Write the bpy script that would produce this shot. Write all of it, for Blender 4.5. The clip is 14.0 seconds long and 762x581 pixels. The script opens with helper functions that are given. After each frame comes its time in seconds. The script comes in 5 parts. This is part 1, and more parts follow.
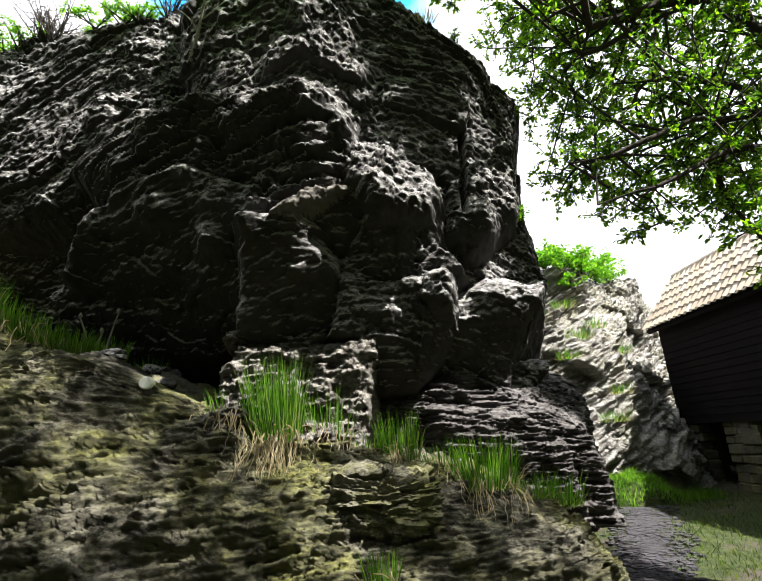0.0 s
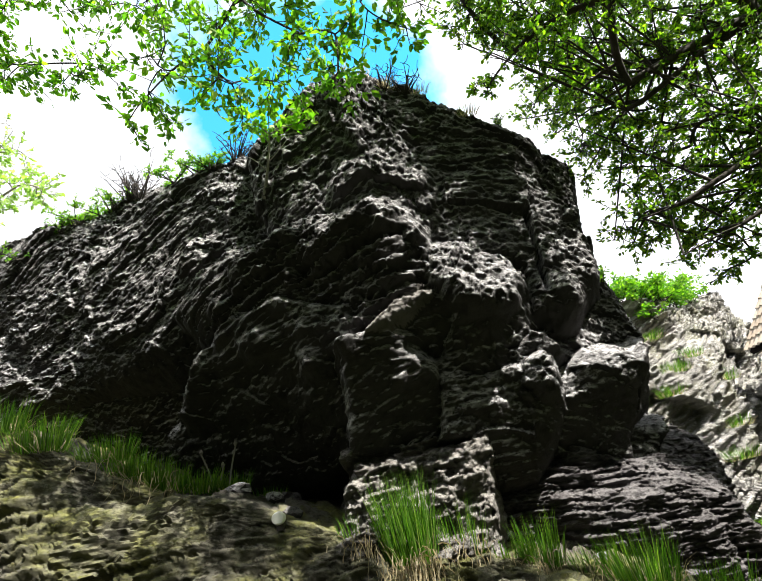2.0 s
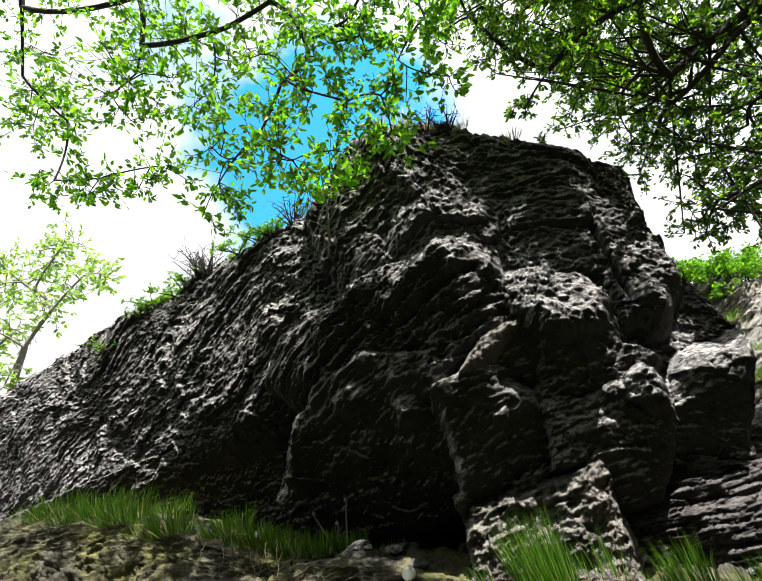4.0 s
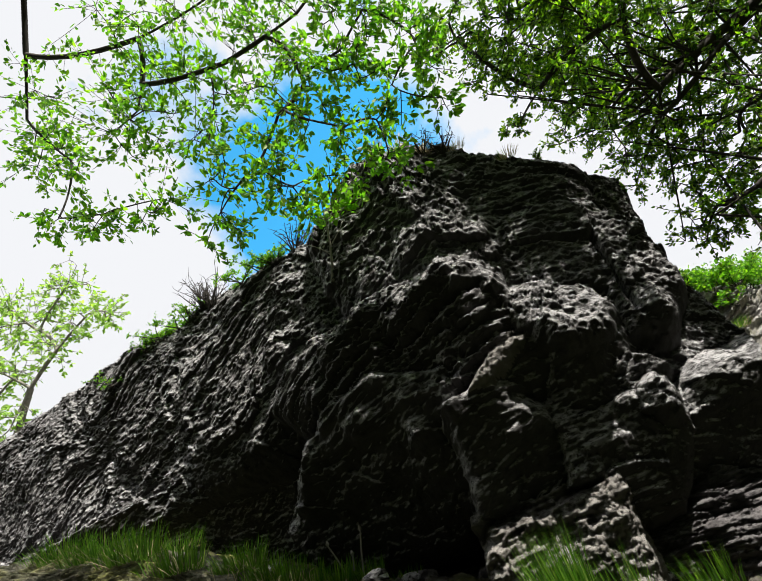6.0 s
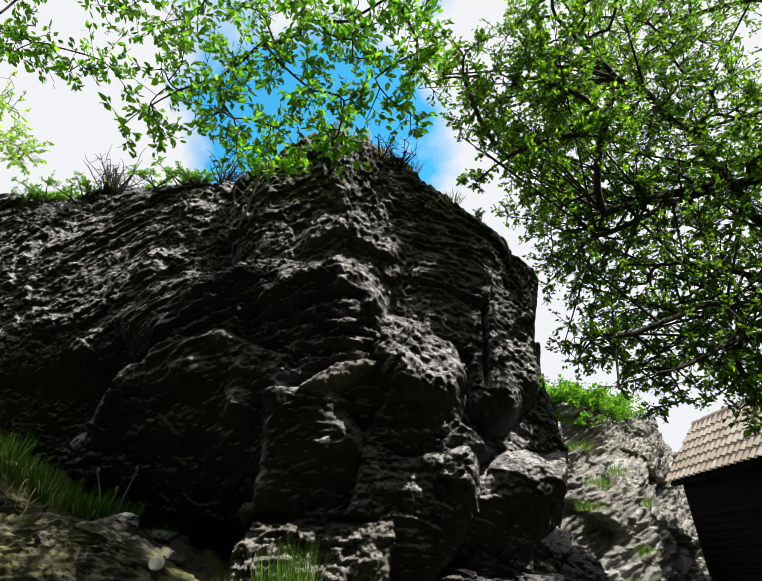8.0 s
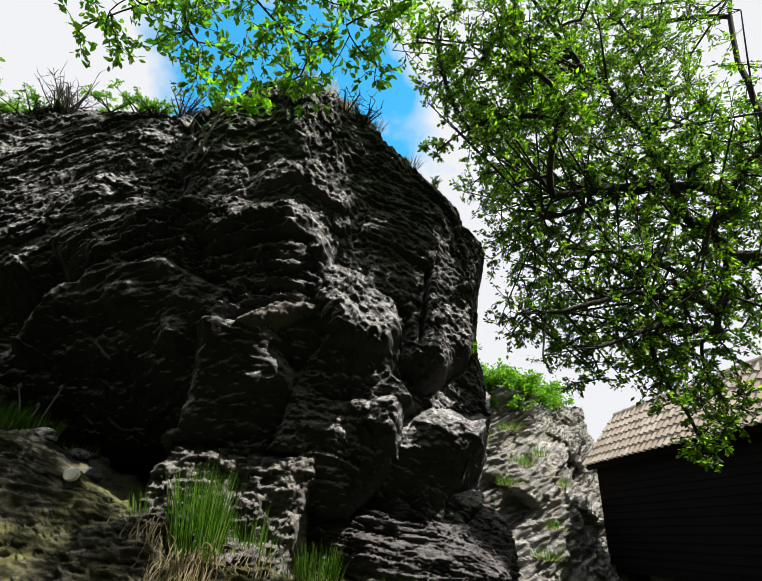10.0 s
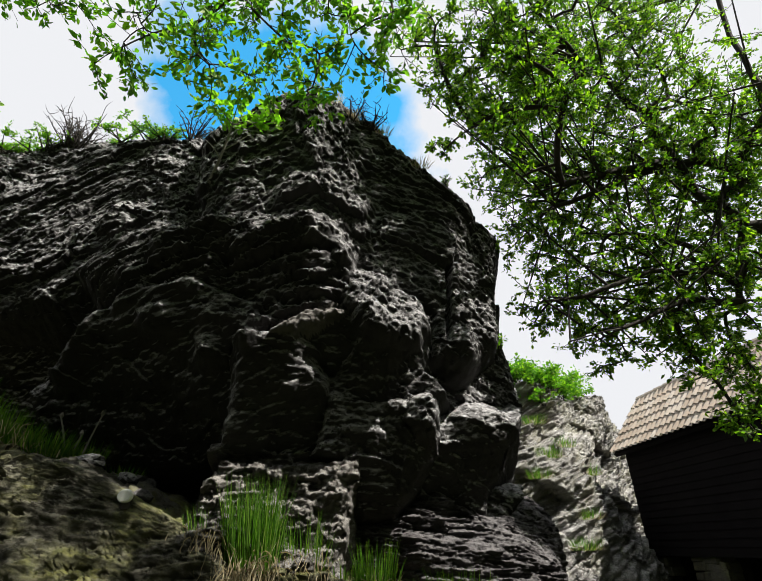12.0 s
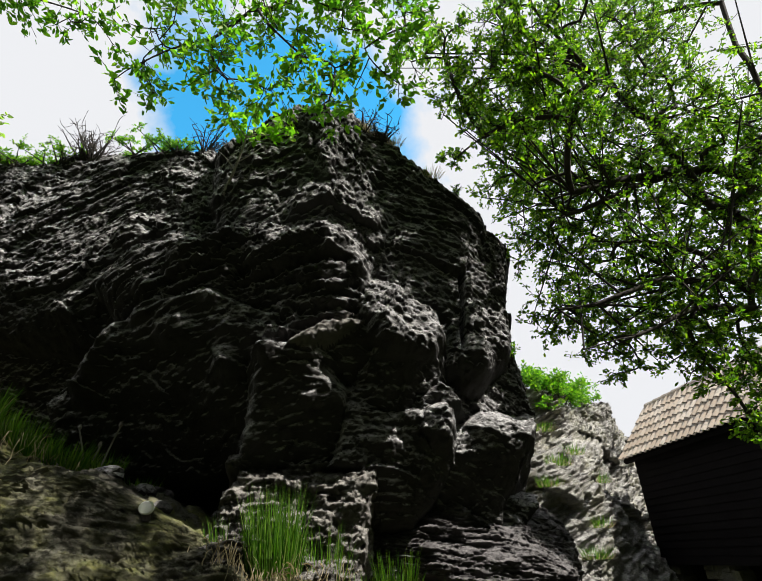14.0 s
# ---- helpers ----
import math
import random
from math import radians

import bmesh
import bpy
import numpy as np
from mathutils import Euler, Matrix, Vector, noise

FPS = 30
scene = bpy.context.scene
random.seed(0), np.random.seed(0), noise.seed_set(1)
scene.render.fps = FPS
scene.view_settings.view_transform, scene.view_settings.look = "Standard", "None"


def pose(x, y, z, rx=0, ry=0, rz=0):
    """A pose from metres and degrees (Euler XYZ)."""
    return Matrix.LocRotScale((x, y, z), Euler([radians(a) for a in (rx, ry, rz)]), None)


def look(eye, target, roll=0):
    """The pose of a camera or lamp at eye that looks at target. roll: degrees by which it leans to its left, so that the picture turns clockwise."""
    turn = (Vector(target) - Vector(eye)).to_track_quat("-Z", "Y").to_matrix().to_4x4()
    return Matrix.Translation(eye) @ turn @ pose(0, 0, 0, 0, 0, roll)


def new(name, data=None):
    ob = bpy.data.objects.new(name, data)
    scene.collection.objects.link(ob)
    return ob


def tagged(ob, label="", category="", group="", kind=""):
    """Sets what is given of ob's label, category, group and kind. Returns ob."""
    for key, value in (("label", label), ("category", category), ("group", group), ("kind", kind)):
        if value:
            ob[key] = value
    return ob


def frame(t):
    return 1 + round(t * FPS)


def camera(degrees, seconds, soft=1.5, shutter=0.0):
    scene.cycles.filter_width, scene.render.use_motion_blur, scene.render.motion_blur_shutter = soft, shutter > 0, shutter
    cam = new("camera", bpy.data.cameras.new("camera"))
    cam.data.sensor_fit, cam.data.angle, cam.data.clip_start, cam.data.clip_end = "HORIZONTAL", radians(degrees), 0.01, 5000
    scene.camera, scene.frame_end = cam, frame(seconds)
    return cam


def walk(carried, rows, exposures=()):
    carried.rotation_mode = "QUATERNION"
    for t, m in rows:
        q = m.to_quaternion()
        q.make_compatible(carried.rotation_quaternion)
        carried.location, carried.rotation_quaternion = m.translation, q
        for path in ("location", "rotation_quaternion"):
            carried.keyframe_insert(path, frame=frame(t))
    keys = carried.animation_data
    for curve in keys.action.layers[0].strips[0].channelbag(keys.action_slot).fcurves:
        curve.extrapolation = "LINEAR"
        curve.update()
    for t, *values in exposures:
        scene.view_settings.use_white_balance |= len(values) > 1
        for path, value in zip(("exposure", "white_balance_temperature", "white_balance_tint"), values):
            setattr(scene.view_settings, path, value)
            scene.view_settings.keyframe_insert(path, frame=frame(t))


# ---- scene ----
# ------------------------------------------------------------------ camera
cam = camera(76.4, 14.0, soft=0.7)
PATH = [
    (0, (0.005, 0.005, 1.589), (0.045, 1.918, 2.173), -4.19),
    (0.5, (-0.040, -0.046, 1.721), (-0.048, 1.838, 2.392), -5.46),
    (1, (-0.082, -0.121, 1.845), (-0.125, 1.735, 2.589), -6.78),
    (1.5, (-0.170, -0.188, 1.920), (-0.261, 1.645, 2.715), -9.17),
    (2, (-0.249, -0.246, 1.979), (-0.399, 1.569, 2.804), -12.34),
    (2.5, (-0.315, -0.315, 2.054), (-0.511, 1.482, 2.910), -15.48),
    (3, (-0.385, -0.399, 2.138), (-0.629, 1.374, 3.029), -16.76),
    (3.5, (-0.471, -0.468, 2.205), (-0.742, 1.287, 3.126), -18.48),
    (6, (-0.523, -0.452, 2.171), (-0.769, 1.238, 3.212), -23.25),
    (6.5, (-0.438, -0.402, 2.159), (-0.626, 1.307, 3.182), -18.14),
    (7, (-0.341, -0.367, 2.155), (-0.466, 1.353, 3.167), -11.60),
    (7.5, (-0.223, -0.348, 2.142), (-0.279, 1.384, 3.141), -5.55),
    (8, (-0.113, -0.342, 2.107), (-0.100, 1.403, 3.085), -0.46),
    (8.5, (-0.021, -0.328, 2.046), (0.068, 1.436, 2.986), 3.08),
    (9, (0.043, -0.326, 1.974), (0.194, 1.452, 2.878), 4.81),
    (11.5, (-0.092, -0.317, 1.723), (0.107, 1.449, 2.640), 0.06),
    (12, (-0.175, -0.320, 1.737), (-0.007, 1.440, 2.673), -1.45),
    (12.5, (-0.242, -0.321, 1.741), (-0.096, 1.438, 2.681), -3.07),
    (13, (-0.288, -0.326, 1.750), (-0.149, 1.427, 2.701), -3.30),
    (13.5, (-0.286, -0.337, 1.752), (-0.129, 1.414, 2.704), -2.09),
    (14, (-0.304, -0.345, 1.751), (-0.144, 1.401, 2.713), -1.75),
]
EXPOSURES = [(0, 1.92), (2, 1.75), (3.5, 1.58), (6, 1.05), (9, 1.02), (14, 0.98)]
walk(cam, [(t, look(eye, target, roll)) for t, eye, target, roll in PATH], EXPOSURES)

# ------------------------------------------------------------------ light
SUN_AZ, SUN_EL = 122.0, 54.0  # degrees to the right of +y, and above the horizon
sun_way = Vector((math.sin(radians(SUN_AZ)) * math.cos(radians(SUN_EL)),
                  math.cos(radians(SUN_AZ)) * math.cos(radians(SUN_EL)), math.sin(radians(SUN_EL))))
sun = new("sun", bpy.data.lights.new("sun", "SUN"))
sun.data.energy, sun.data.angle, sun.data.color = 5.0, radians(0.53), (1.0, 0.95, 0.86)
sun.matrix_world = look(sun_way * 60, (0, 0, 0))

world = bpy.data.worlds.new("sky")
scene.world = world
world.use_nodes = True
wn, wl = world.node_tree.nodes, world.node_tree.links
wn.clear()
w_out = wn.new("ShaderNodeOutputWorld")
w_bg = wn.new("ShaderNodeBackground")
w_sky = wn.new("ShaderNodeTexSky")
w_sky.sky_type, w_sky.sun_disc = "NISHITA", False
w_sky.sun_elevation, w_sky.sun_rotation = radians(SUN_EL), radians(SUN_AZ)
w_coord = wn.new("ShaderNodeTexCoord")
w_noise = wn.new("ShaderNodeTexNoise")
w_noise.inputs["Scale"].default_value, w_noise.inputs["Detail"].default_value = 3.2, 8
w_dist = wn.new("ShaderNodeVectorMath")
w_dist.operation = "DISTANCE"
w_dist.inputs[1].default_value = Vector((-0.13, 0.685, 0.715)).normalized()  # middle of the gap in the clouds
w_add = wn.new("ShaderNodeMath")
w_add.operation = "MULTIPLY_ADD"
w_add.inputs[1].default_value = 0.95
w_ramp = wn.new("ShaderNodeMapRange")
w_ramp.inputs["From Min"].default_value, w_ramp.inputs["From Max"].default_value = 0.71, 0.82
w_mix = wn.new("ShaderNodeMix")
w_mix.data_type = "RGBA"
w_mix.inputs["B"].default_value = (8.4, 8.5, 8.8, 1)
w_bg.inputs["Strength"].default_value = 0.052
wl.new(w_coord.outputs["Generated"], w_noise.inputs["Vector"])
wl.new(w_coord.outputs["Generated"], w_dist.inputs[0])
wl.new(w_noise.outputs["Fac"], w_add.inputs[0])
wl.new(w_dist.outputs["Value"], w_add.inputs[2])
wl.new(w_add.outputs["Value"], w_ramp.inputs["Value"])
wl.new(w_ramp.outputs["Result"], w_mix.inputs["Factor"])
w_clear = wn.new("ShaderNodeMix")
w_clear.data_type, w_clear.blend_type = "RGBA", "MULTIPLY"
w_clear.inputs["Factor"].default_value = 1.0
w_clear.inputs["B"].default_value = (0.75, 3.3, 3.6, 1)
wl.new(w_sky.outputs["Color"], w_clear.inputs["A"])
wl.new(w_clear.outputs["Result"], w_mix.inputs["A"])
wl.new(w_mix.outputs["Result"], w_bg.inputs["Color"])
wl.new(w_bg.outputs["Background"], w_out.inputs["Surface"])


# ------------------------------------------------------------------ materials
class Nodes:
    """A small builder for procedural materials."""

    def __init__(self, name, rough=0.9, spec=0.3):
        self.mat = bpy.data.materials.new(name)
        self.mat.use_nodes = True
        self.tree = self.mat.node_tree
        self.tree.nodes.clear()
        self.out = self.tree.nodes.new("ShaderNodeOutputMaterial")
        self.bsdf = self.tree.nodes.new("ShaderNodeBsdfPrincipled")
        self.bsdf.inputs["Roughness"].default_value = rough
        self.bsdf.inputs["Specular IOR Level"].default_value = spec
        self.link(self.bsdf.outputs["BSDF"], self.out.inputs["Surface"])
        self.geo = self.tree.nodes.new("ShaderNodeNewGeometry")
        self.pos = self.geo.outputs["Position"]

    def link(self, a, b):
        self.tree.links.new(a, b)

    def noise(self, scale, detail=6, rough=0.6, stretch=None, vec=None):
        n = self.tree.nodes.new("ShaderNodeTexNoise")
        n.inputs["Scale"].default_value, n.inputs["Detail"].default_value = scale, detail
        n.inputs["Roughness"].default_value = rough
        src = vec or self.pos
        if stretch:
            m = self.tree.nodes.new("ShaderNodeMapping")
            m.inputs["Rotation"].default_value = [radians(a) for a in stretch[3:6]] if len(stretch) > 3 else (0, 0, 0)
            m.inputs["Scale"].default_value = stretch[:3]
            self.link(src, m.inputs["Vector"])
            src = m.outputs["Vector"]
        self.link(src, n.inputs["Vector"])
        return n.outputs["Fac"]

    def voronoi(self, scale, feature="F1", stretch=None):
        n = self.tree.nodes.new("ShaderNodeTexVoronoi")
        n.feature = feature
        n.inputs["Scale"].default_value = scale
        src = self.pos
        if stretch:
            m = self.tree.nodes.new("ShaderNodeMapping")
            m.inputs["Scale"].default_value = stretch[:3]
            self.link(src, m.inputs["Vector"])
            src = m.outputs["Vector"]
        self.link(src, n.inputs["Vector"])
        return n.outputs["Distance"]

    def ramp(self, fac, stops):
        r = self.tree.nodes.new("ShaderNodeValToRGB")
        e = r.color_ramp.elements
        while len(e) < len(stops):
            e.new(0.5)
        for el, (p, c) in zip(e, stops):
            el.position, el.color = p, (*c, 1)
        self.link(fac, r.inputs["Fac"])
        return r.outputs["Color"]

    def range(self, v, a, b, c=0.0, d=1.0):
        r = self.tree.nodes.new("ShaderNodeMapRange")
        for k, val in zip(("From Min", "From Max", "To Min", "To Max"), (a, b, c, d)):
            r.inputs[k].default_value = val
        self.link(v, r.inputs["Value"])
        return r.outputs["Result"]

    def math(self, op, a, b):
        m = self.tree.nodes.new("ShaderNodeMath")
        m.operation = op
        for i, v in enumerate((a, b)):
            if isinstance(v, (int, float)):
                m.inputs[i].default_value = v
            else:
                self.link(v, m.inputs[i])
        return m.outputs["Value"]

    def mix(self, fac, a, b, blend="MIX"):
        m = self.tree.nodes.new("ShaderNodeMix")
        m.data_type, m.blend_type = "RGBA", blend
        for key, v in (("Factor", fac), ("A", a), ("B", b)):
            if isinstance(v, (int, float)):
                m.inputs[key].default_value = v
            elif isinstance(v, tuple):
                m.inputs[key].default_value = (*v, 1)
            else:
                self.link(v, m.inputs[key])
        return m.outputs["Result"]

    def up(self):
        s = self.tree.nodes.new("ShaderNodeSeparateXYZ")
        self.link(self.geo.outputs["Normal"], s.inputs[0])
        return s.outputs["Z"]

    def random(self):
        n = self.tree.nodes.new("ShaderNodeObjectInfo")
        return n.outputs["Random"]

    def island(self):
        return self.geo.outputs["Random Per Island"]

    def bump(self, height, strength=0.5, dist=0.02):
        b = self.tree.nodes.new("ShaderNodeBump")
        b.inputs["Strength"].default_value, b.inputs["Distance"].default_value = strength, dist
        self.link(height, b.inputs["Height"])
        self.link(b.outputs["Normal"], self.bsdf.inputs["Normal"])

    def done(self, color):
        if isinstance(color, tuple):
            self.bsdf.inputs["Base Color"].default_value = (*color, 1)
        else:
            self.link(color, self.bsdf.inputs["Base Color"])
        return self.mat


def rock_material(name, dark, mid, pale, moss=0.0, lit_tops=0.5):
    n = Nodes(name, 0.92, 0.25)
    big = n.noise(0.7, 5)
    fine = n.noise(9, 10, 0.7)
    layers = n.noise(3.0, 8, 0.65, (0.6, 0.6, 3.2, 0, 9, 0))
    base = n.ramp(n.mix(0.5, fine, layers), [(0.3, dark), (0.5, mid), (0.72, tuple(c * 1.35 for c in mid))])
    base = n.mix(n.range(big, 0.45, 0.7, 0, 0.5), base, (dark[0] * 1.25, dark[1] * 1.02, dark[2] * 0.8))
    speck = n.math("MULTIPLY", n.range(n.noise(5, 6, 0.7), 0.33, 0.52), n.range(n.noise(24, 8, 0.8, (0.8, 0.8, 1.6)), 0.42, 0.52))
    # pale on up-facing rock: sunlight on the tops put into the colour
    lit_crust = n.math("MULTIPLY", speck, n.range(n.up(), -0.4, 0.35, 0, lit_tops))
    base = n.mix(lit_crust, base, pale)
    if moss:
        green = n.math("MULTIPLY", n.range(n.noise(1.6, 7, 0.65), 0.42, 0.6), n.range(n.up(), 0.0, 0.6, 0.25, moss))
        base = n.mix(green, base, n.ramp(n.noise(14, 5), [(0.3, (0.06, 0.08, 0.012)), (0.7, (0.34, 0.34, 0.065))]))
    # thin plates: a saw-tooth across the layers, broken up by noise
    tilt = n.tree.nodes.new("ShaderNodeSeparateXYZ")
    n.link(n.pos, tilt.inputs[0])
    across = n.math("ADD", n.math("MULTIPLY", tilt.outputs["Z"], 34.0), n.math("MULTIPLY", tilt.outputs["X"], -8.0))
    across = n.math("ADD", across, n.math("MULTIPLY", n.noise(2.6, 6, 0.65), 26.0))
    plate = n.math("MULTIPLY", n.math("FRACT", across, 0.0), n.range(n.noise(11, 6, 0.7, (1, 1, 2.5)), 0.38, 0.62))
    h = n.math("ADD", n.noise(26, 12, 0.85, (0.7, 0.7, 1.9)), n.math("MULTIPLY", plate, 0.3))
    n.bump(h, 1.0, 0.029)
    return n.done(base)


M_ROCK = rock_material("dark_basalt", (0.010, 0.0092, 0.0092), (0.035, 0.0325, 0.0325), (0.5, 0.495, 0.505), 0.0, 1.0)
# paler copy for footing and ledge, with the missing sunlight in its colour
M_FOOT = rock_material("sunlit_broken_rock", (0.03, 0.028, 0.026), (0.105, 0.098, 0.092), (0.42, 0.4, 0.375), 0.0, 0.7)
M_SUNROCK = rock_material("grey_rock_lit_tops", (0.06, 0.057, 0.055), (0.24, 0.23, 0.225), (0.55, 0.545, 0.53), 0.12, 0.7)
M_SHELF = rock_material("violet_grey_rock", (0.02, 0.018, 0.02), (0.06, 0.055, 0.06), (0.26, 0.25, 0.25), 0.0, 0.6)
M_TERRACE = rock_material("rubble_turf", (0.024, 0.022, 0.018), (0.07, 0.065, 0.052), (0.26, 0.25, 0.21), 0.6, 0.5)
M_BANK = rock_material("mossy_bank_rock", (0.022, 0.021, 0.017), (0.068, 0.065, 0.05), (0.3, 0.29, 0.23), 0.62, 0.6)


def plain_material(name, a, b, scale=8, rough=0.85, bump=0.3, stretch=None, dist=0.01):
    n = Nodes(name, rough)
    f = n.noise(scale, 7, 0.65, stretch)
    n.bump(n.noise(scale * 4, 6, 0.6, stretch), bump, dist)
    return n.done(n.mix(0.35, n.ramp(f, [(0.3, a), (0.7, b)]), n.ramp(n.noise(scale * 0.2, 3), [(0.35, a), (0.65, b)])))


def leaf_material(name, a, b, c, through_light=(1.5, 2.2, 0.45)):
    n = Nodes(name, 0.5, 0.4)
    col = n.ramp(n.island(), [(0.0, a), (0.55, b), (1.0, c)])
    n.link(col, n.bsdf.inputs["Base Color"])
    tr = n.tree.nodes.new("ShaderNodeBsdfTranslucent")
    mixs = n.tree.nodes.new("ShaderNodeMixShader")
    mixs.inputs["Fac"].default_value = 0.6
    glow = n.mix(1.0, col, through_light, "MULTIPLY")
    n.link(glow, tr.inputs["Color"])
    n.link(n.bsdf.outputs["BSDF"], mixs.inputs[1])
    n.link(tr.outputs["BSDF"], mixs.inputs[2])
    n.link(mixs.outputs["Shader"], n.out.inputs["Surface"])
    return n.mat


M_LEAF = leaf_material("green_leaf", (0.03, 0.062, 0.01), (0.08, 0.145, 0.016), (0.24, 0.31, 0.03))
M_LEAF_BRIGHT = leaf_material("young_leaf", (0.055, 0.13, 0.018), (0.11, 0.215, 0.025), (0.24, 0.33, 0.035), (1.4, 2.1, 0.5))
M_LEAF_PALE = leaf_material("pale_spring_leaf", (0.2, 0.26, 0.12), (0.28, 0.34, 0.16), (0.36, 0.4, 0.24))
# yellow-green shrub leaves, brightened so that sunlight is in their colour
M_LEAF_SUNLIT = leaf_material("sunlit_yellow_green_leaf", (0.1, 0.2, 0.02), (0.18, 0.31, 0.03), (0.28, 0.39, 0.04), (1.35, 2.0, 0.5))
M_GRASS = leaf_material("grass_blade", (0.045, 0.11, 0.015), (0.085, 0.19, 0.022), (0.19, 0.27, 0.05), (1.4, 1.75, 0.6))
M_WEED = leaf_material("ground_weed", (0.025, 0.05, 0.012), (0.05, 0.085, 0.016), (0.11, 0.13, 0.035), (1.3, 1.5, 0.6))
M_STRAW = leaf_material("dry_grass", (0.28, 0.24, 0.14), (0.4, 0.35, 0.22), (0.52, 0.46, 0.32), (1.1, 1.05, 0.9))
M_BARK = plain_material("grey_bark", (0.016, 0.013, 0.011), (0.05, 0.043, 0.035), 14, 0.9, 0.6, (1, 1, 0.3), 0.01)
M_PALEBARK = plain_material("pale_bark", (0.12, 0.11, 0.095), (0.28, 0.26, 0.23), 20, 0.9, 0.4)
M_BOARD = plain_material("dark_board", (0.006, 0.005, 0.006), (0.014, 0.012, 0.013), 9, 0.95, 0.4, (0.4, 0.4, 5))
M_BOARD.node_tree.nodes["Principled BSDF"].inputs["Specular IOR Level"].default_value = 0.08
M_STONE = rock_material("wall_stone", (0.03, 0.028, 0.025), (0.09, 0.086, 0.072), (0.2, 0.19, 0.16), 0.4, 0.4)
M_SOIL = plain_material("dark_soil", (0.02, 0.017, 0.012), (0.06, 0.05, 0.035), 6, 0.95, 0.6)
M_GRAVEL = rock_material("grey_gravel", (0.016, 0.015, 0.019), (0.045, 0.042, 0.052), (0.13, 0.13, 0.14), 0.0, 0.3)
M_LAMP = plain_material("white_enamel", (0.75, 0.75, 0.72), (0.82, 0.82, 0.8), 30, 0.35, 0.05)


def tile_material():
    n = Nodes("clay_roof_tile", 0.8)
    base = n.ramp(n.random(), [(0.0, (0.36, 0.29, 0.23)), (0.5, (0.45, 0.37, 0.3)), (1.0, (0.52, 0.46, 0.4))])
    spots = n.range(n.noise(11, 7, 0.7), 0.48, 0.64, 0, 0.75)
    base = n.mix(spots, base, (0.33, 0.32, 0.28))
    n.bump(n.noise(40, 6), 0.3, 0.006)
    return n.done(base)


M_TILE = tile_material()


def ground_material():
    n = Nodes("rough_grass_ground", 0.95)
    grass = n.ramp(n.noise(9, 8, 0.7), [(0.3, (0.016, 0.022, 0.008)), (0.5, (0.035, 0.05, 0.013)), (0.72, (0.08, 0.095, 0.028))])
    earth = n.ramp(n.noise(6, 8, 0.7), [(0.3, (0.03, 0.026, 0.018)), (0.7, (0.09, 0.078, 0.06))])
    n.bump(n.noise(22, 8, 0.7), 0.8, 0.05)
    return n.done(n.mix(n.range(n.noise(0.9, 6, 0.6), 0.5, 0.62), grass, earth))


M_GROUND = ground_material()


# ------------------------------------------------------------------ helpers for shapes
def lattice(ix, iy, iz, seed):
    h = (ix * 374761393 + iy * 668265263 + iz * 2147483647 + seed * 974634777) & 0xFFFFFFFF
    h = ((h ^ (h >> 13)) * 1274126177) & 0xFFFFFFFF
    h = ((h ^ (h >> 16)) * 2246822519) & 0xFFFFFFFF
    return ((h ^ (h >> 15)) & 0xFFFFFF) / 8388607.5 - 1.0


def vnoise(x, y, z, seed=0):
    """Smooth value noise between -1 and 1, for arrays."""
    x, y, z = np.broadcast_arrays(np.asarray(x, float), np.asarray(y, float), np.asarray(z, float))
    xi, yi, zi = np.floor(x).astype(np.int64), np.floor(y).astype(np.int64), np.floor(z).astype(np.int64)
    u, v, w = x - xi, y - yi, z - zi
    u, v, w = (a * a * a * (a * (a * 6 - 15) + 10) for a in (u, v, w))
    out = 0
    for dx in (0, 1):
        for dy in (0, 1):
            for dz in (0, 1):
                out = out + lattice(xi + dx, yi + dy, zi + dz, seed) * (u if dx else 1 - u) * (v if dy else 1 - v) * (w if dz else 1 - w)
    return out


def fbm(x, y, z, octaves=4, seed=0, gain=0.5):
    total, amp = 0, 1.0
    for o in range(octaves):
        total = total + amp * vnoise(x * 2**o + 17.3 * o, y * 2**o + 5.1 * o, z * 2**o - 9.7 * o, seed + o)
        amp *= gain
    return total


def ridged(x, y, z, octaves=4, seed=0):
    total, amp = 0, 1.0
    for o in range(octaves):
        total = total + amp * (1 - 2 * np.abs(vnoise(x * 2**o + 3.7 * o, y * 2**o, z * 2**o + 7.9 * o, seed + o)))
        amp *= 0.5
    return total


def step(a, b, t):
    t = np.clip((t - a) / (b - a), 0, 1)
    return t * t * (3 - 2 * t)


def mesh_object(name, verts, faces, material, parent=None, smooth=False):
    me = bpy.data.meshes.new(name)
    me.from_pydata(verts, [], faces)
    me.materials.append(material)
    if smooth:
        me.shade_smooth()
    me.update()
    ob = new(name, me)
    ob.parent = parent
    return ob


